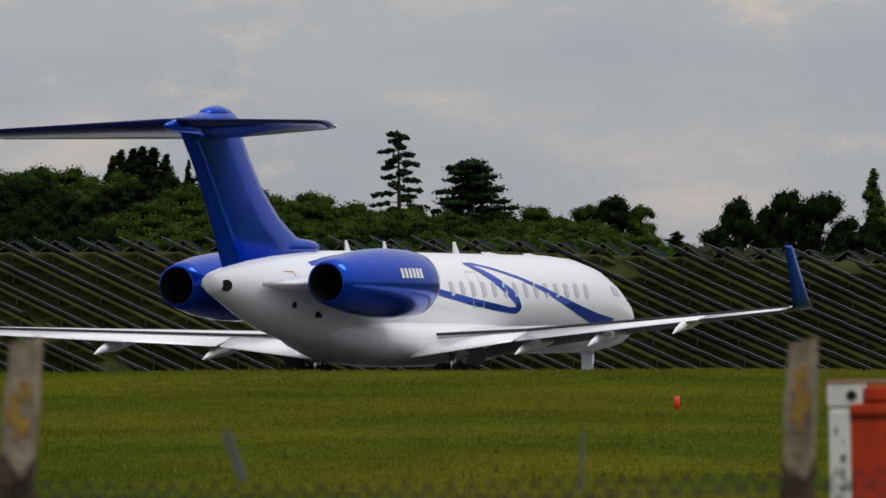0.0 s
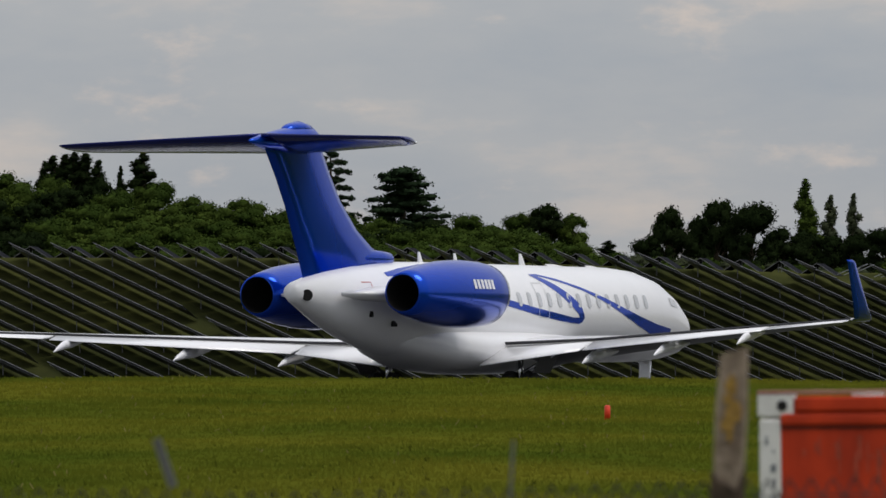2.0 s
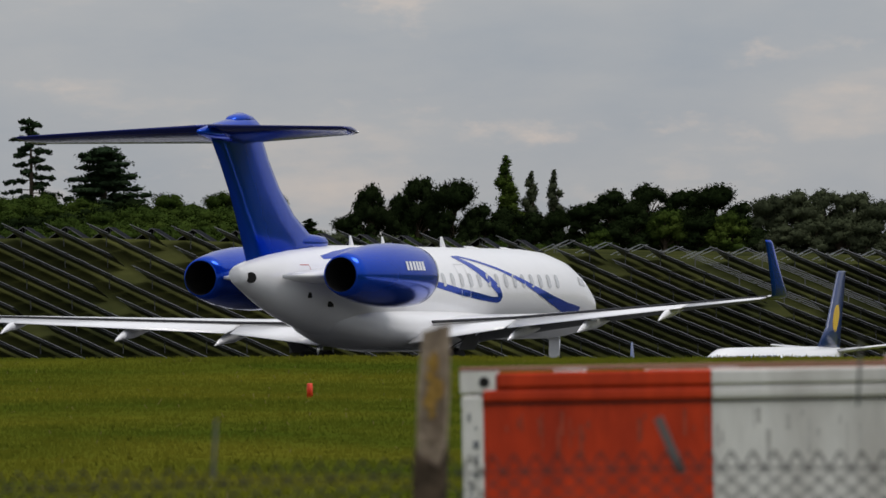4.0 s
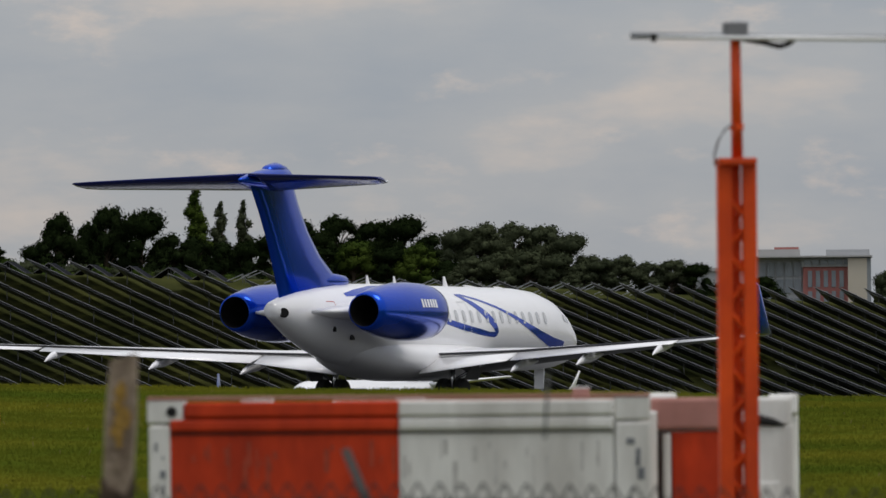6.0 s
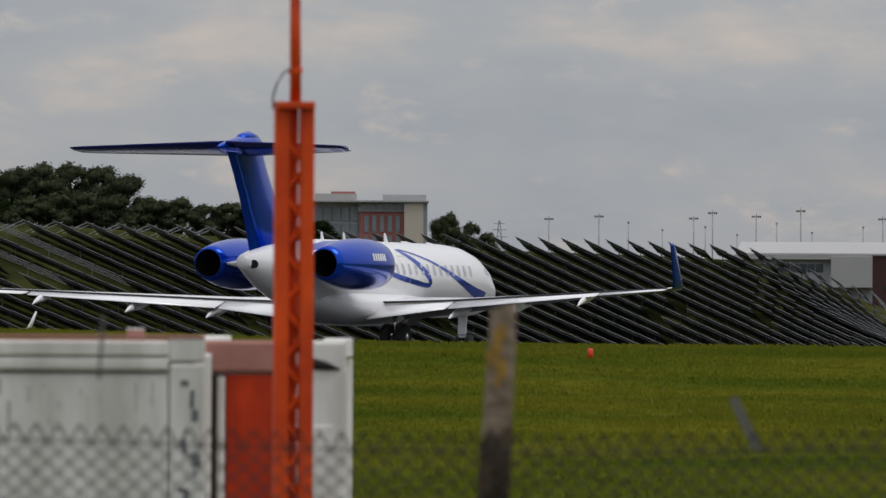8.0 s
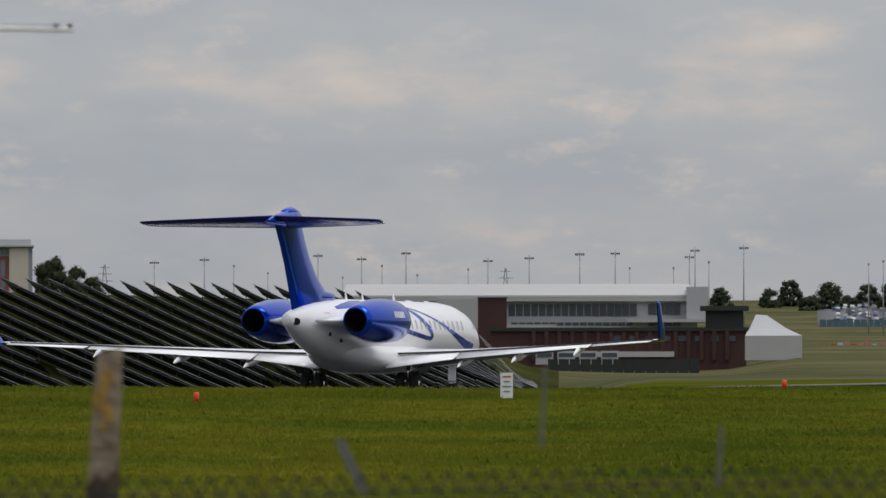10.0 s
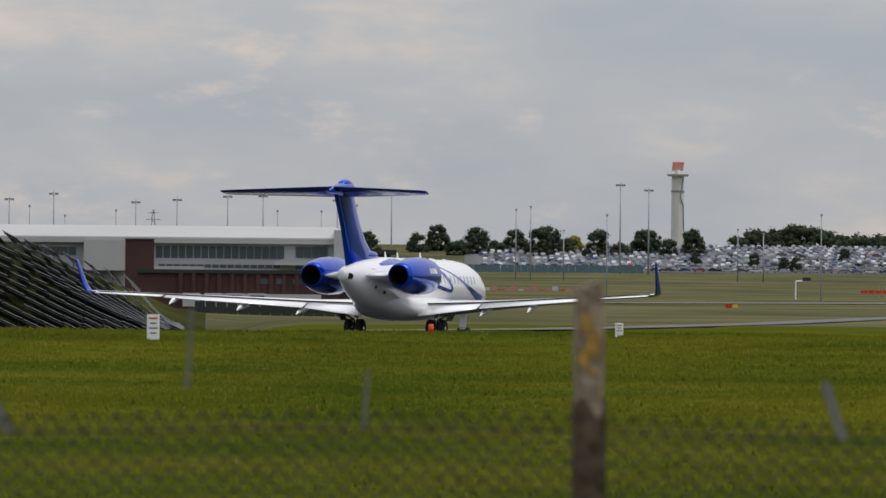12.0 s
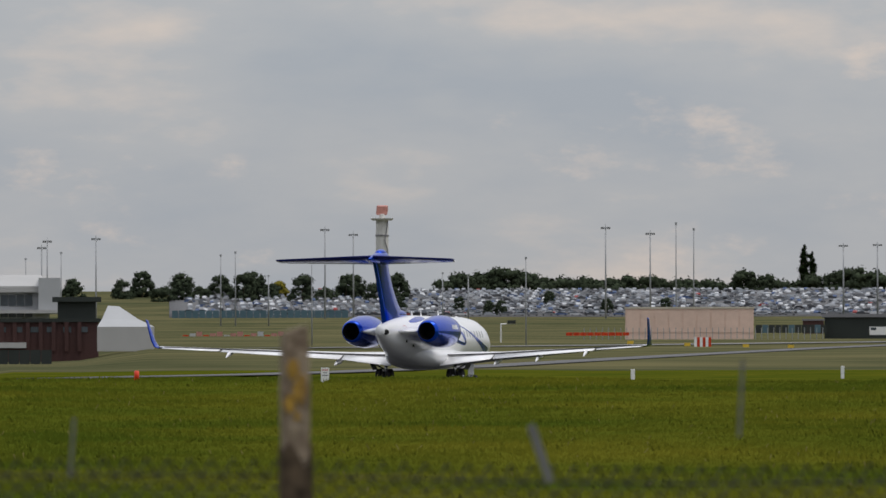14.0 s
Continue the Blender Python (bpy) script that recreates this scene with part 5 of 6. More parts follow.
def make_buildings():
    t = thing("airport_terminal", "long pale grey terminal with white roof and dark glazing", "airport terminal")
    D = 1250.0
    g0 = -0.02
    slab("wall", 2.9, 5.52, D, g0, 0.455, 30, CLAD, t, "pale grey clad wall")
    slab("eave", 2.85, 5.56, D, 0.455, 0.485, 34, ROOFW, t, "white eaves band", -1.5)
    slab("roof", 2.9, 5.50, D, 0.487, 0.50, 40, ROOFW, t, "long pitched white roof", -0.5, 2.2)
    slab("gable", 5.44, 5.60, D, 0.30, 0.56, 24, CLAD, t, "pale curved roof end", -3)
    slab("canopy", 5.0, 5.62, D, 0.30, 0.325, 8, ROOFW, t, "white canopy", -4)
    slab("white_block", 3.60, 3.92, D, 0.25, 0.475, 6, ROOFW, t, "white rendered block", -4)
    for b0, b1, e0, e1 in ((3.0, 3.55, 0.36, 0.42), (4.13, 5.08, 0.345, 0.435), (5.16, 5.40, 0.355, 0.435), (5.16, 5.40, 0.27, 0.315), (4.15, 5.05, 0.275, 0.30)):
        n = max(2, int((b1 - b0) / 0.055))
        for k in range(n):
            u0, u1 = b0 + (b1 - b0) * k / n, b0 + (b1 - b0) * (k + 1) / n - 0.006
            slab("window", u0, u1, D, e0, e1, 0.5, GLASS, t, "", -0.35)
    a = thing("brick_stair_block", "windowless dark red brick block beside the terminal", "brick building")
    slab("wall", 3.905, 4.118, 1180, -0.05, 0.482, 9, BRICK, a, "dark red brick walls")
    slab("parapet", 3.90, 4.123, 1180, 0.482, 0.49, 9.4, SIGNINK, a, "", -0.2)
    w = thing("brick_service_building", "low dark brick building with flat roof and white bays", "brick building")
    slab("wall", 4.0, 5.88, 1150, -0.08, 0.245, 20, BRICK, w, "dark red brick wall")
    slab("roof_edge", 3.98, 5.90, 1150, 0.235, 0.262, 21, BLACKNET, w, "dark flat roof edge", -0.4)
    for k in range(16):
        slab("pier", 4.30 + 0.095 * k, 4.33 + 0.095 * k, 1150, 0.02, 0.235, 0.6, BRICK, w, "", -0.5)
    slab("white_bay", 4.62, 5.35, 1150, 0.045, 0.085, 1, ROOFW, w, "white low bay", -1.0)
    slab("plant_room", 5.58, 5.86, 1150, 0.262, 0.385, 8, BLACKNET, w, "black rooftop structure")
    slab("plant_roof", 5.54, 5.90, 1150, 0.385, 0.42, 10, BLACKNET, w, "overhanging black roof", -1)
    for k in range(8):
        slab("upper_window", 4.9 + 0.12 * k, 4.96 + 0.12 * k, 1150, 0.16, 0.20, 0.3, GLASS, w, "", -0.2)
    slab("roof_deck", 4.12, 4.48, 1150, 0.262, 0.285, 8, ROOFW, w, "white rooftop deck")
    m = thing("marquee", "white peaked marquee tent beside the brick building", "marquee")
    D = 1130.0
    eave = [aim(5.87, D, 0.20), aim(6.29, D, 0.20), aim(6.29, D + 12, 0.20), aim(5.87, D + 12, 0.20)]
    foot = [aim(5.87, D, 0.02), aim(6.29, D, 0.02), aim(6.29, D + 12, 0.02), aim(5.87, D + 12, 0.02)]
    peak = [aim(5.95, D + 5, 0.355), aim(6.03, D + 5, 0.35), aim(6.03, D + 7, 0.35), aim(5.95, D + 7, 0.355)]
    mid_ = [tuple((a * 0.55 + b * 0.45) - (0.25 if i == 2 else 0) for i, (a, b) in enumerate(zip(p, q))) for p, q in zip(eave, peak)]
    part("canvas_roof", loft([eave, mid_, peak]), CLAD, m, "white peaked canvas roof")
    part("canvas_wall", loft([foot, eave], False), ROOFW, m, "white canvas side walls")
    fence = thing("green_screen_fence", "dark screened fence at the foot of the buildings", "fence")
    for k in range(14):
        slab("screen_panel", 4.42 + 0.08 * k, 4.495 + 0.08 * k, 1060, -0.075, 0.03, 0.1, BLACKNET, fence)
    for k in range(4):
        v = thing("parked_coach", "pale parked coach with dark windows", "coach")
        slab("body", 4.33 + 0.16 * k, 4.46 + 0.16 * k, 1100, -0.01, 0.09, 2.5, CLAD if k % 2 else ROOFW, v)
        slab("window", 4.34 + 0.16 * k, 4.45 + 0.16 * k, 1100, 0.045, 0.075, 0.1, GLASS, v, "", -0.1)

    o = thing("office_block", "grey office block with red panels and cream stair tower", "office building")
    D = 2400.0
    slab("wall", -0.22, 0.15, D, 0.3, 0.86, 30, CLAD, o, "grey glazed wing")
    slab("red_wing", 0.13, 0.46, D, 0.3, 0.85, 26, REDCLAD, o, "red panelled wing", -2)
    slab("attic", 0.12, 0.62, D, 0.79, 0.86, 26, CLAD, o, "grey top storey", -3)
    slab("stair_tower", 0.46, 0.60, D, 0.3, 0.85, 14, CREAM, o, "cream stone stair tower", -6)
    slab("glass_end", 0.595, 0.63, D, 0.3, 0.85, 12, PALEGLASS, o, "", -4)
    slab("roof_slab", -0.24, 0.64, D, 0.86, 0.872, 34, ROOFW, o, "pale roof slab", -7)
    slab("plant_screen", 0.30, 0.62, D, 0.872, 0.915, 14, CLAD, o, "rooftop plant screen", 2)
    slab("plant_screen", -0.2, 0.11, D, 0.872, 0.92, 14, ROOFW, o, "rooftop plant screen", 2)
    slab("sign_bar", -0.08, 0.10, D, 0.918, 0.936, 0.5, REDCLAD, o, "plain red rooftop lettering bar", 2)
    for k in range(5):
        slab("window", 0.165 + 0.058 * k, 0.197 + 0.058 * k, D, 0.64, 0.76, 0.6, PALEGLASS, o, "", -2.5)
        slab("window", 0.165 + 0.058 * k, 0.197 + 0.058 * k, D, 0.50, 0.61, 0.6, PALEGLASS, o, "", -2.5)
    for k in range(8):
        slab("window", 0.14 + 0.058 * k, 0.19 + 0.058 * k, D, 0.805, 0.845, 0.6, PALEGLASS, o, "", -3.5)
    for k in range(5):
        for e in (0.46, 0.60, 0.72):
            slab("window", -0.20 + 0.066 * k, -0.145 + 0.066 * k, D, e, e + 0.1, 0.6, PALEGLASS, o, "", -0.5)
    l = thing("flat_roofed_shed", "low grey flat-roofed building beyond the trees", "building")
    slab("wall", -0.80, -0.46, 2300, 0.4, 0.765, 20, CLAD, l)
    slab("roof", -0.82, -0.45, 2300, 0.765, 0.79, 22, ROOFW, l, "", -1)

    p = thing("salmon_blockhouse", "low salmon-painted windowless block on the field", "building")
    slab("wall", 9.755, 10.70, 1500, 0.08, 0.325, 14, SALMON, p, "salmon-painted wall")
    slab("parapet", 9.75, 10.705, 1500, 0.325, 0.338, 14.4, CREAM, p, "", -0.2)
    for k in range(9):
        slab("wall_panel", 9.765 + 0.104 * k, 9.862 + 0.104 * k, 1500, 0.15, 0.318, 0.3, SALMON, p, "", -0.12)
    pf = thing("palisade_fence", "dark palisade fence round the salmon block", "fence")
    for k in range(40):
        slab("pale", 9.45 + 0.045 * k, 9.455 + 0.045 * k, 1470, 0.10, 0.185, 0.1, MASTG, pf)
    s = thing("dark_shed", "long low dark shed at the field's edge", "shed")
    slab("wall", 11.22, 12.3, 1520, 0.08, 0.26, 12, BLACKNET, s)
    slab("roof", 11.2, 12.32, 1520, 0.26, 0.285, 13, SIGNINK, s, "", -0.4)
    gs = thing("green_mesh_fence", "dark green mesh fence between block and shed", "fence")
    for k in range(11):
        slab("mesh_panel", 10.715 + 0.048 * k, 10.760 + 0.048 * k, 1490, 0.145, 0.205, 0.1, TEAL if k % 4 == 1 else BLACKNET, gs)
    hut = thing("brick_hut", "small low red brick hut beside the shed", "hut")
    slab("wall", 11.06, 11.215, 1515, 0.14, 0.235, 5, BRICK, hut)
    slab("roof", 11.055, 11.22, 1515, 0.235, 0.248, 5.5, SIGNINK, hut, "", -0.2)
    v = thing("white_van", "white van parked by the shed", "van")
    slab("body", 11.55, 11.68, 1480, 0.13, 0.19, 2, SIGNWHITE, v, "white van body")
    slab("window", 11.56, 11.60, 1480, 0.165, 0.185, 0.1, GLASS, v, "", -0.05)


make_buildings()


def make_lamp_mast(kind):
    """A lighting mast twenty metres high."""
    m = thing("floodlight_mast", "tall grey apron floodlight mast" if kind == "flood" else "tall thin grey lamp column", "lamp mast")
    part("mast_tube", tube(bmesh.new(), [(0, 0, -1), (0, 0, 10), (0, 0, 20)], [0.24, 0.19, 0.13], 8), MASTG, m, "tapering grey steel tube", True)
    if kind == "flood":
        part("head_frame", boxes(((2.4, 0.5, 0.14), (0, 0, 19.9), (0, 0, 0), 0.02), ((0.12, 0.12, 0.9), (0, 0, 20.1))), MASTG, m, "crossbar head frame")
        for x in (-1.0, -0.5, 0.5, 1.0):
            part("floodlight", boxes(((0.42, 0.42, 0.30), (x, 0, 19.72), (25, 0, 0), 0.03)), SIGNINK, m, "grey floodlight")
    else:
        part("head_frame", boxes(((0.7, 0.4, 0.5), (0, 0, 19.9), (0, 0, 0), 0.05)), MASTG, m, "small lamp head")
    return m


def make_masts():
    big = [(1.525, 0.759), (1.893, 0.78), (2.59, 0.768), (2.729, 0.81), (3.05, 0.784), (3.377, 0.828), (3.98, 0.769), (4.284, 0.79), (4.656, 0.82), (4.917, 0.824), (5.463, 0.796), (5.504, 0.845), (5.862, 0.863), (7.546, 0.928), (7.755, 0.89), (9.612, 0.939), (9.94, 0.894), (11.36, 0.80), (11.61, 0.805)]
    thin = [(2.11, 0.731), (2.36, 0.676), (2.676, 0.70), (2.91, 0.643), (3.20, 0.73), (3.46, 0.661), (3.835, 0.703), (5.023, 0.709), (5.346, 0.709), (5.606, 0.755), (6.779, 0.735), (6.887, 0.757), (7.131, 0.581), (7.449, 0.702), (8.412, 0.599), (9.025, 0.715), (10.13, 0.967), (10.26, 0.925), (8.60, 0.57)]
    for kind, rows in (("flood", big), ("thin", thin)):
        first = None
        for i, (b, e) in enumerate(rows):
            d = 2100.0 + 37 * (i % 5) if b < 7 else 2650.0
            if b > 6.7 and kind == "thin":
                d = 1250.0 if 9.0 < b < 9.1 or 7.4 < b < 7.5 else 2300.0
            x, y, z = spot(b, d)
            if b < 4.6:
                z = EYE + d * math.tan(radians(0.15))
            h = EYE + d * math.tan(radians(e)) - z
            k = d / 2000.0
            if kind == "thin":
                k *= 0.8
            m = Matrix.Translation((x, y, z)) @ Matrix.Rotation(-radians(b), 4, "Z") @ Matrix.Diagonal((k, k, h / 20.3, 1))
            if first is None:
                first = make_lamp_mast(kind)
                first["group"] = "apron lighting masts" if kind == "flood" else "lamp columns"
                o = first
            else:
                o = copy_thing(first, Matrix.Identity(4))
            o.matrix_basis = m
    # a lattice pylon and a far one
    for b, e, e0, d in ((1.16, 0.73, 0.50, 3000.0), (4.11, 0.70, 0.45, 3000.0)):
        p = thing("electricity_pylon", "distant grey lattice electricity pylon", "pylon")
        z0, z1 = EYE + d * math.tan(radians(e0 - 0.2)), EYE + d * math.tan(radians(e))
        x, y = d * math.sin(radians(b)), d * math.cos(radians(b))
        for s in (-1, 1):
            part("pylon_leg", tube(bmesh.new(), [(x + s * 3.0, y, z0), (x + s * 1.0, y, z0 + (z1 - z0) * 0.6), (x + s * 0.2, y, z1)], 0.16, 5), MASTG, p)
        for k, w in ((0.72, 3.2), (0.84, 2.8), (0.95, 2.0)):
            zz = z0 + (z1 - z0) * k
            part("cross_arm", tube(bmesh.new(), [(x - w, y, zz), (x + w, y, zz)], 0.16, 5), MASTG, p)
        bm = bmesh.new()
        for k in range(7):
            u0, u1 = k / 7, (k + 1) / 7
            w0, w1 = 3.0 * (1 - u0) + 0.3, 3.0 * (1 - u1) + 0.3
            s = 1 if k % 2 else -1
            tube(bm, [(x + s * w0, y, z0 + (z1 - z0) * u0), (x - s * w1, y, z0 + (z1 - z0) * u1)], 0.1, 4)
        part("lattice_brace", bm, MASTG, p)


make_masts()


def make_radar_tower():
    d, b = 3300.0, 7.967
    x, y, _ = spot(b, d)
    z0, zt = land(b, d) - 2, EYE + d * math.tan(radians(0.985))
    t = thing("radar_tower", "pale concrete radar tower with a red rotating antenna", "radar tower", pose(x, y, 0, 0, 0, -b))
    part("shaft", tube(bmesh.new(), [(0, 0, z0), (0, 0, (z0 + zt) / 2), (0, 0, zt)], [2.9, 2.75, 2.6], 12), TOWERC, t, "pale tapering concrete shaft")
    part("platform", tube(bmesh.new(), [(0, 0, zt - 0.4), (0, 0, zt + 0.5)], [4.2, 4.9], 16), TOWERC, t, "round top platform")
    for i in range(14):
        a = 2 * math.pi * i / 14
        part("rail_post", boxes(((0.12, 0.12, 1.4), (4.6 * math.cos(a), 4.6 * math.sin(a), zt + 1.1))), SIGNWHITE, t)
    part("pedestal", tube(bmesh.new(), [(0, 0, zt + 0.5), (0, 0, zt + 2.4)], [1.4, 1.0], 12), TOWERC, t)
    part("antenna", boxes(((5.2, 1.2, 4.2), (0, 0, zt + 4.0), (14, 0, 24), 0.5)), RADAR, t, "red radar antenna")
    part("cable_run", tube(bmesh.new(), [(2.4, -1.6, zt - 1), (1.2, -2.8, zt - 9), (2.4, -1.9, zt - 13), (2.7, -1.2, zt - 24)], 0.22, 6), SIGNINK, t, "dark cable run down the shaft")
    part("collar", tube(bmesh.new(), [(0, 0, zt - 7), (0, 0, zt - 6.4)], 2.95, 14), SIGNINK, t)


make_radar_tower()


# ---- the far car park ----
def car_rings(L=4.3, W=1.75):
    prof_low = [(-L / 2, 0.45), (-L / 2, 0.85), (-1.75, 0.95), (-0.3, 0.98), (1.0, 0.95), (L / 2 - 0.1, 0.78), (L / 2, 0.45)]
    return prof_low, [(-1.9, 0.95), (-1.45, 1.42), (0.2, 1.45), (1.05, 0.95)]


def side_loft(profile, w0, w1, bm=None):
    a = [(x, -w0 / 2, z) for x, z in profile]
    b = [(x, w0 / 2, z) for x, z in profile]
    bm = bm or bmesh.new()
    return loft([a, b], True, bm)


def make_car_park():
    bm = bmesh.new()
    rows = [[bm.verts.new(spot(b, d, 0.03)) for b in np.linspace(6.4, 12.5, 40)] for d in (2712, 2780, 2860, 2940, 3020, 3100, 3145)]
    for a, c in zip(rows, rows[1:]):
        for i in range(39):
            bm.faces.new((a[i], a[i + 1], c[i + 1], c[i]))
    ob = part("car_park_surface", bm, TARMAC, smooth=True)
    ob.modifiers.new("thickness", "SOLIDIFY").thickness = 0.1
    tagged(ob, "grey asphalt car park on the far rise", "pavement", kind="structure")


make_car_park()


def make_cars():
    rng = random.Random(8)
    low, cabin = car_rings()
    stock = []
    for m in CARS:
        c = thing("parked_car", "parked car in the crowded far car park", "car", group="cars in the far car park")
        c["label"] = m.name.split("_")[2] + " car parked in the crowded car park"
        part("body", side_loft(low, 1.75, 1.75), m, c)
        part("cabin", side_loft(cabin, 1.5, 1.3), GLASS, c, "dark glazed cabin")
        part("roof", boxes(((1.6, 1.35, 0.05), (-0.6, 0, 1.455), (0, 0, 0), 0.01)), m, c)
        for sx in (-1.35, 1.35):
            part("axle_wheels", loft([ring_wheel((sx, 0, 0.32), 0.32, y, 10) for y in (-0.86, 0.86)]), TYRE, c, "black wheels")
        stock.append([c, False])
    rows = []
    for r in range(30):
        d = 2725 + 14 * r
        b = 6.55
        while b < 12.3:
            if rng.random() < 0.96:
                rows.append((r, b + 0.006 * rng.random(), d + 2 * rng.random()))
            b += math.degrees(2.75 / d) if r % 3 else math.degrees(5.0 / d)
    weights = [0] * 6 + [1] * 4 + [2] * 5 + [3] * 2 + [4] + [5] * 6
    near = [q for q in rows if q[0] < 4]
    rng.shuffle(near)
    near = near[:170]
    for r, b, d in near:
        s = stock[rng.choice(weights)]
        x, y, z = spot(b, d, 0.05)
        m = pose(x, y, z, 0, 0, (90 if r % 3 else 0) - b + (180 if rng.random() < 0.5 else 0))
        if not s[1]:
            s[0].matrix_basis, s[1] = m, True
        else:
            copy_thing(s[0], m)
    for i, mt in enumerate(CARS):
        verts, faces = [], []
        for r, b, d in rows:
            if (r, b, d) in near or rng.random() > (0.30, 0.20, 0.20, 0.09, 0.015, 0.22)[i]:
                continue
            x, y, z = spot(b, d, 0.05)
            a = radians((90 if r % 3 else 0) - b)
            ca, sa = math.cos(a), math.sin(a)
            for prof, w in ((low, 1.75), (cabin, 1.45)):
                n, k0 = len(prof), len(verts)
                for yy in (-w / 2, w / 2):
                    verts.extend((x + px * ca - yy * sa, y + px * sa + yy * ca, z + pz) for px, pz in prof)
                faces.append(tuple(range(k0, k0 + n)))
                faces.append(tuple(range(k0 + 2 * n - 1, k0 + n - 1, -1)))
                faces.extend((k0 + j, k0 + (j + 1) % n, k0 + n + (j + 1) % n, k0 + n + j) for j in range(n))
        me = bpy.data.meshes.new("packed_cars")
        me.from_pydata(verts, [], faces)
        me.materials.append(mt)
        tagged(new("packed_cars", me), "hundreds of " + mt.name.split("_")[2] + " cars packed in rows far off", "cars", kind="stuff")


make_cars()


# ---- markers and boards in the grass ----
def make_markers():
    for b, e0, e1 in ((-5.808, -0.335, -0.205), (1.834, -0.29, -0.19), (6.16, -0.183, -0.10)):
        d = seen_ground(b, e0)
        x, y, z = spot(b, d)
        h = d * (math.tan(radians(e1)) - math.tan(radians(e0)))
        m = thing("edge_marker", "small fluorescent red marker standing in the grass", "marker", pose(x, y, z - 0.06), group="red field markers")
        part("stem", tube(bmesh.new(), [(0, 0, 0), (0, 0, h * 0.2)], 0.02, 8), SIGNINK, m)
        part("marker_tube", tube(bmesh.new(), [(0, 0, h * 0.12), (0, 0, h * 1.0), (0, 0, h * 1.04)], [0.055, 0.05, 0.035], 14), MARKRED, m, "red plastic tube", True)
    for b, e0, e1, w, lines in ((4.116, -0.262, -0.071, 0.092, 4), (7.545, -0.21, -0.105, 0.06, 3), (9.81, -0.188, -0.112, 0.03, 0), (11.352, -0.188, -0.095, 0.025, 0)):
        d = min(seen_ground(b, e0), 164)
        x, y, z = spot(b, d)
        h = d * (math.tan(radians(e1)) - math.tan(radians(e0)))
        W = d * radians(w)
        s = thing("notice_board" if lines else "marker_post", "small white notice board with plain grey lettering bars" if lines else "short white marker post in the grass", "sign" if lines else "post", pose(x, y, z - 0.03, 0, 0, -b))
        part("board", boxes(((W, 0.02, h), (0, 0, h / 2 + 0.03), (0, 0, 0), 0.004)), SIGNWHITE, s, "white board")
        for k in range(lines):
            part("lettering_bar", boxes(((W * (0.5 if k % 2 else 0.7), 0.004, h * 0.06), (0, -0.0115, h * (0.85 - 0.19 * k) + 0.03))), RED if k == 0 else SIGNINK, s, "plain lettering bar")
    # far field furniture
    g = thing("marker_gantry", "small white frame standing on the field", "gantry")
    a = Vector(aim(8.84, 1150, 0.13))
    for p, q in (((0, 0, -1.0), (0, 0, 1.7)), ((0, 0, 1.7), (2.2, 0, 1.8))):
        part("bar", tube(bmesh.new(), [a + Vector(p), a + Vector(q)], 0.10, 6), SIGNWHITE, g)
    part("head", boxes(((1.2, 0.3, 0.5), tuple(a + Vector((1.6, 0, 2.0))))), BLACKNET, g)
    bb = thing("runway_board", "red and white striped board at the taxiway", "sign")
    for k in range(6):
        slab("stripe", 10.262 + 0.021 * k, 10.282 + 0.021 * k, 1050, 0.045, 0.115, 0.2, RED if k % 2 else SIGNWHITE, bb)
    for k in range(9):
        o = thing("works_barrier", "low red plastic works barrier on the field", "barrier", group="red works barriers")
        slab("barrier_body", 9.32 + 0.052 * k, 9.368 + 0.052 * k, 1350, 0.128, 0.152, 0.5, RED, o)
    for k in range(15):
        o = thing("works_barrier", "low red plastic works barrier on the field", "barrier", group="red works barriers")
        b = 6.50 + 0.05 * k
        # pink bodies: red barriers with the heat haze put into their colour
        slab("barrier_body", b, b + 0.042, 1750, 0.110, 0.138 + 0.012 * (k % 3), 0.8, CLAD if k % 5 == 1 else (PINK if k % 3 else RED), o)
        slab("foot", b + 0.005, b + 0.012, 1750, 0.100, 0.110, 0.8, SIGNINK, o)
    h = thing("site_hoarding", "dull teal hoarding along the car park's edge", "fence")
    for k in range(26):
        slab("hoarding_panel", 6.42 + 0.05 * k, 6.466 + 0.05 * k, 2705, 0.262, 0.318, 0.2, TEAL, h)
    o = thing("holding_sign", "small red and yellow holding point sign", "sign")
    slab("red_face", 8.325, 8.37, 1000, 0.012, 0.044, 0.2, RED, o)
    slab("yellow_face", 8.38, 8.415, 1000, 0.012, 0.040, 0.2, YELLOW, o)
    for q in (8.34, 8.395):
        slab("leg", q, q + 0.005, 1000, -0.02, 0.012, 0.1, SIGNINK, o)
    for b, e in ((9.77, 0.10), (10.19, 0.085), (10.62, 0.075), (10.95, 0.07)):
        o = thing("taxi_sign", "small yellow taxiway sign", "sign")
        slab("face", b, b + 0.045, 1000, e - 0.034, e - 0.012, 0.2, YELLOW, o)


make_markers()


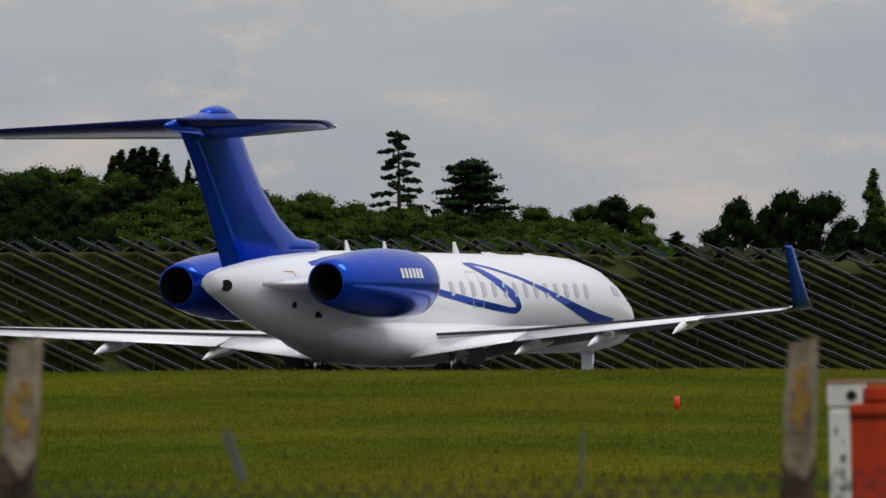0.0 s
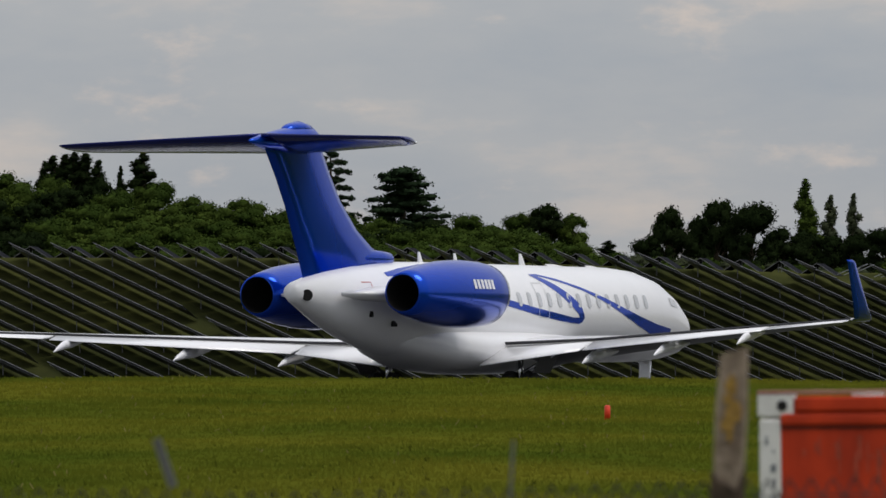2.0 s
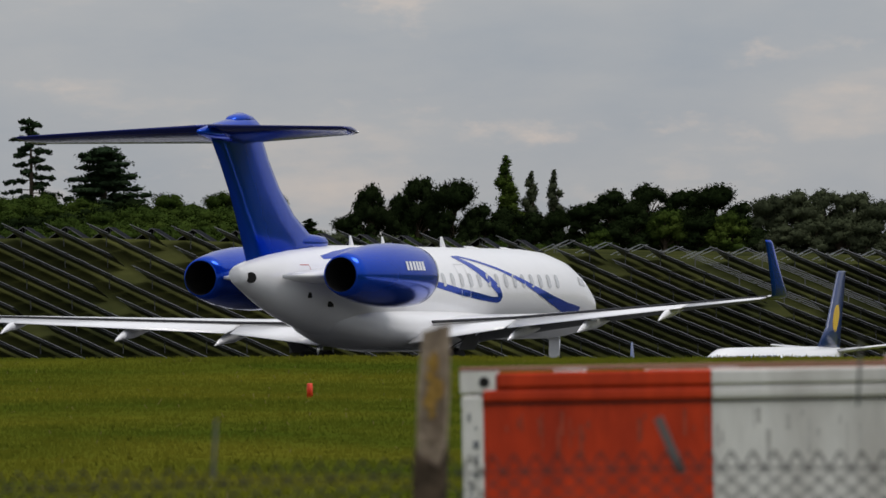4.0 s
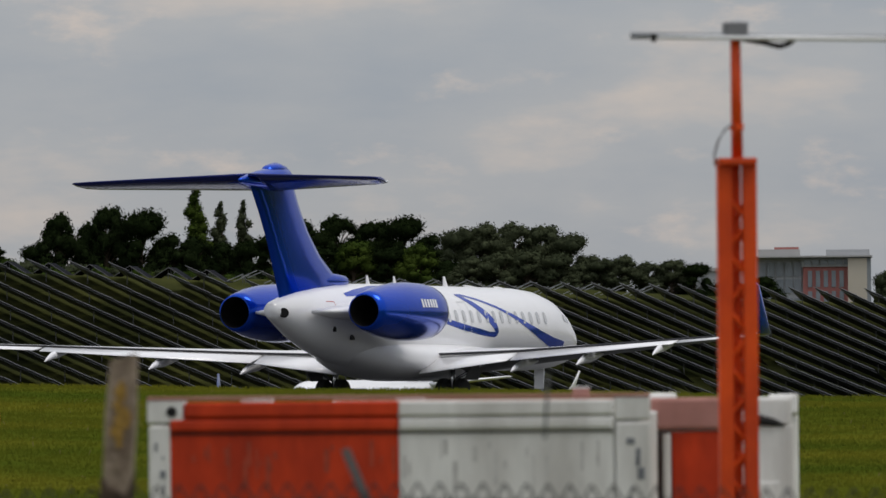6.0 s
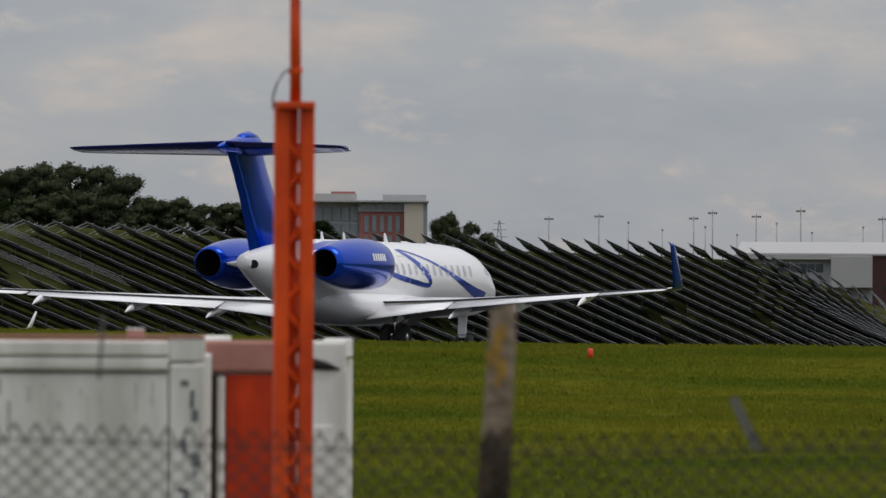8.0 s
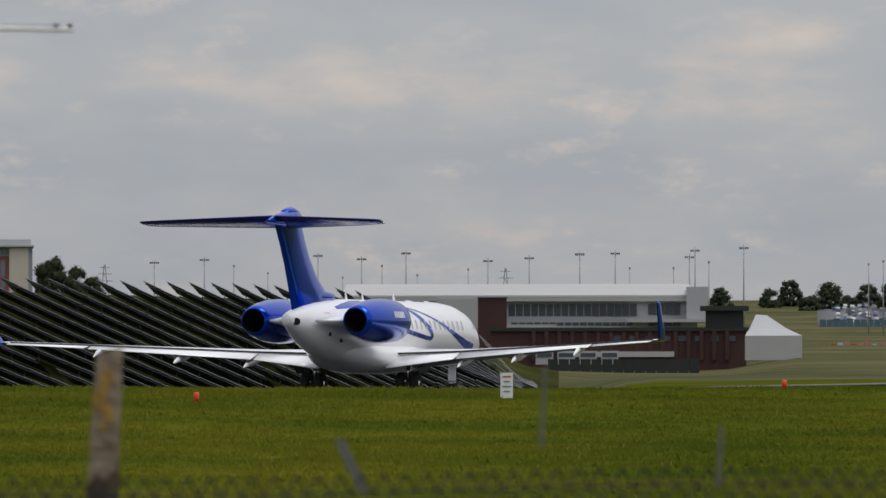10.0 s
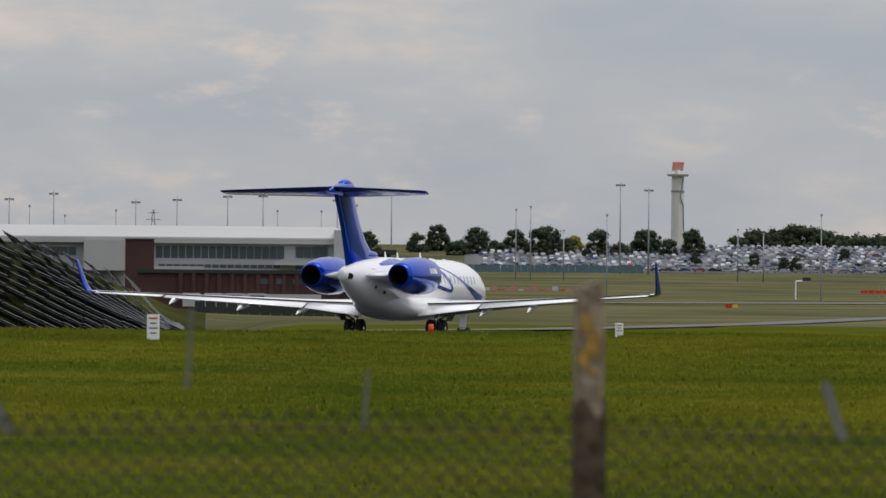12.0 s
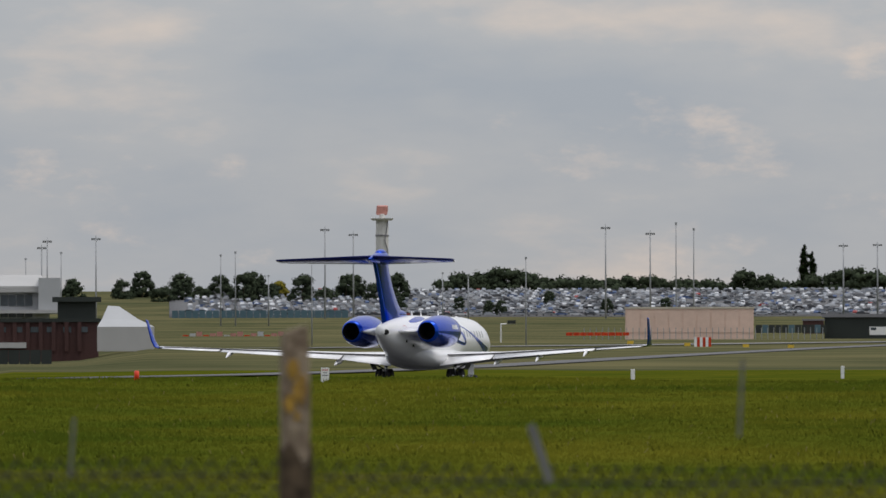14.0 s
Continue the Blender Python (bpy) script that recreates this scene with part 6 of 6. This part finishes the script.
# ---- turf ----
def make_turf():
    rng = np.random.default_rng(4)
    n = 72000
    bear = rng.uniform(-11.6, 12.4, n)
    dist = 66 + 101 * rng.random(n) ** 0.8
    verts, faces = [], []
    heads_v, heads_f = [], []
    for i in range(n):
        b, d = float(bear[i]), float(dist[i])
        x, y, z = spot(b, d)
        z += relief(x, y, d)
        patch = 0.5 + 0.5 * noise.noise(Vector((x * 0.25, y * 0.12, 3)))
        tall = (0.025 + 0.055 * patch) * rng.uniform(0.6, 1.3)
        for k in range(4):
            a = rng.uniform(-0.9, 0.9)
            ox, oy = rng.normal(0, 0.10), rng.normal(0, 0.10)
            w = rng.uniform(0.012, 0.03)
            lean = rng.uniform(-0.5, 0.5) * tall
            v = len(verts)
            verts.extend(((x + ox - w * math.cos(a), y + oy - w * math.sin(a), z - 0.02), (x + ox + w * math.cos(a), y + oy + w * math.sin(a), z - 0.02), (x + ox + lean, y + oy + lean * 0.5, z + tall * rng.uniform(0.6, 1.2))))
            faces.append((v, v + 1, v + 2))
        if rng.random() < 0.02 * patch:
            v = len(heads_v)
            t = tall * 1.35
            lx = rng.normal(0, 0.04)
            heads_v.extend(((x - 0.008, y, z), (x + 0.008, y, z), (x + lx + 0.010, y, z + t * 0.8), (x + lx, y, z + t), (x + lx - 0.010, y, z + t * 0.8)))
            heads_f.append((v, v + 1, v + 2, v + 3, v + 4))
    for name, vv, ff, m, lab in (("grass", verts, faces, BLADE, "rough green airfield grass"), ("grass_stalks", heads_v, heads_f, SEEDY, "pale dry seed stalks in the grass")):
        me = bpy.data.meshes.new(name)
        me.from_pydata(vv, [], ff)
        me.normals_split_custom_set_from_vertices([(0.0, -0.25, 0.968)] * len(vv))
        me.materials.append(m)
        tagged(new(name, me), lab, "grass", kind="stuff")


make_turf()


def motions():
    rows = []
    tilt = pose(0, 0, EYE, -0.25, 0, 0)
    for t, x, y, h in ROLL:
        rows.append((t, tilt @ pose(x, y, 0.097, 0, 0, 90 - h)))
    walk(JET, rows)
    # the airliner taxies steadily towards the left, nearly head on
    mid, head = Vector(spot(-2.735, 710)), radians(200.6)
    ahead = Vector((math.sin(head), math.cos(head), 0))
    walk(AIRLINER, [(t, Matrix.Translation((*(mid + ahead * 11.4 * (t - 5))[:2], -2.9)) @ pose(0, 0, 0, 0, 0, 90 - 197.4)) for t in (0, 3.5, 7, 10.5, 14)])


motions()
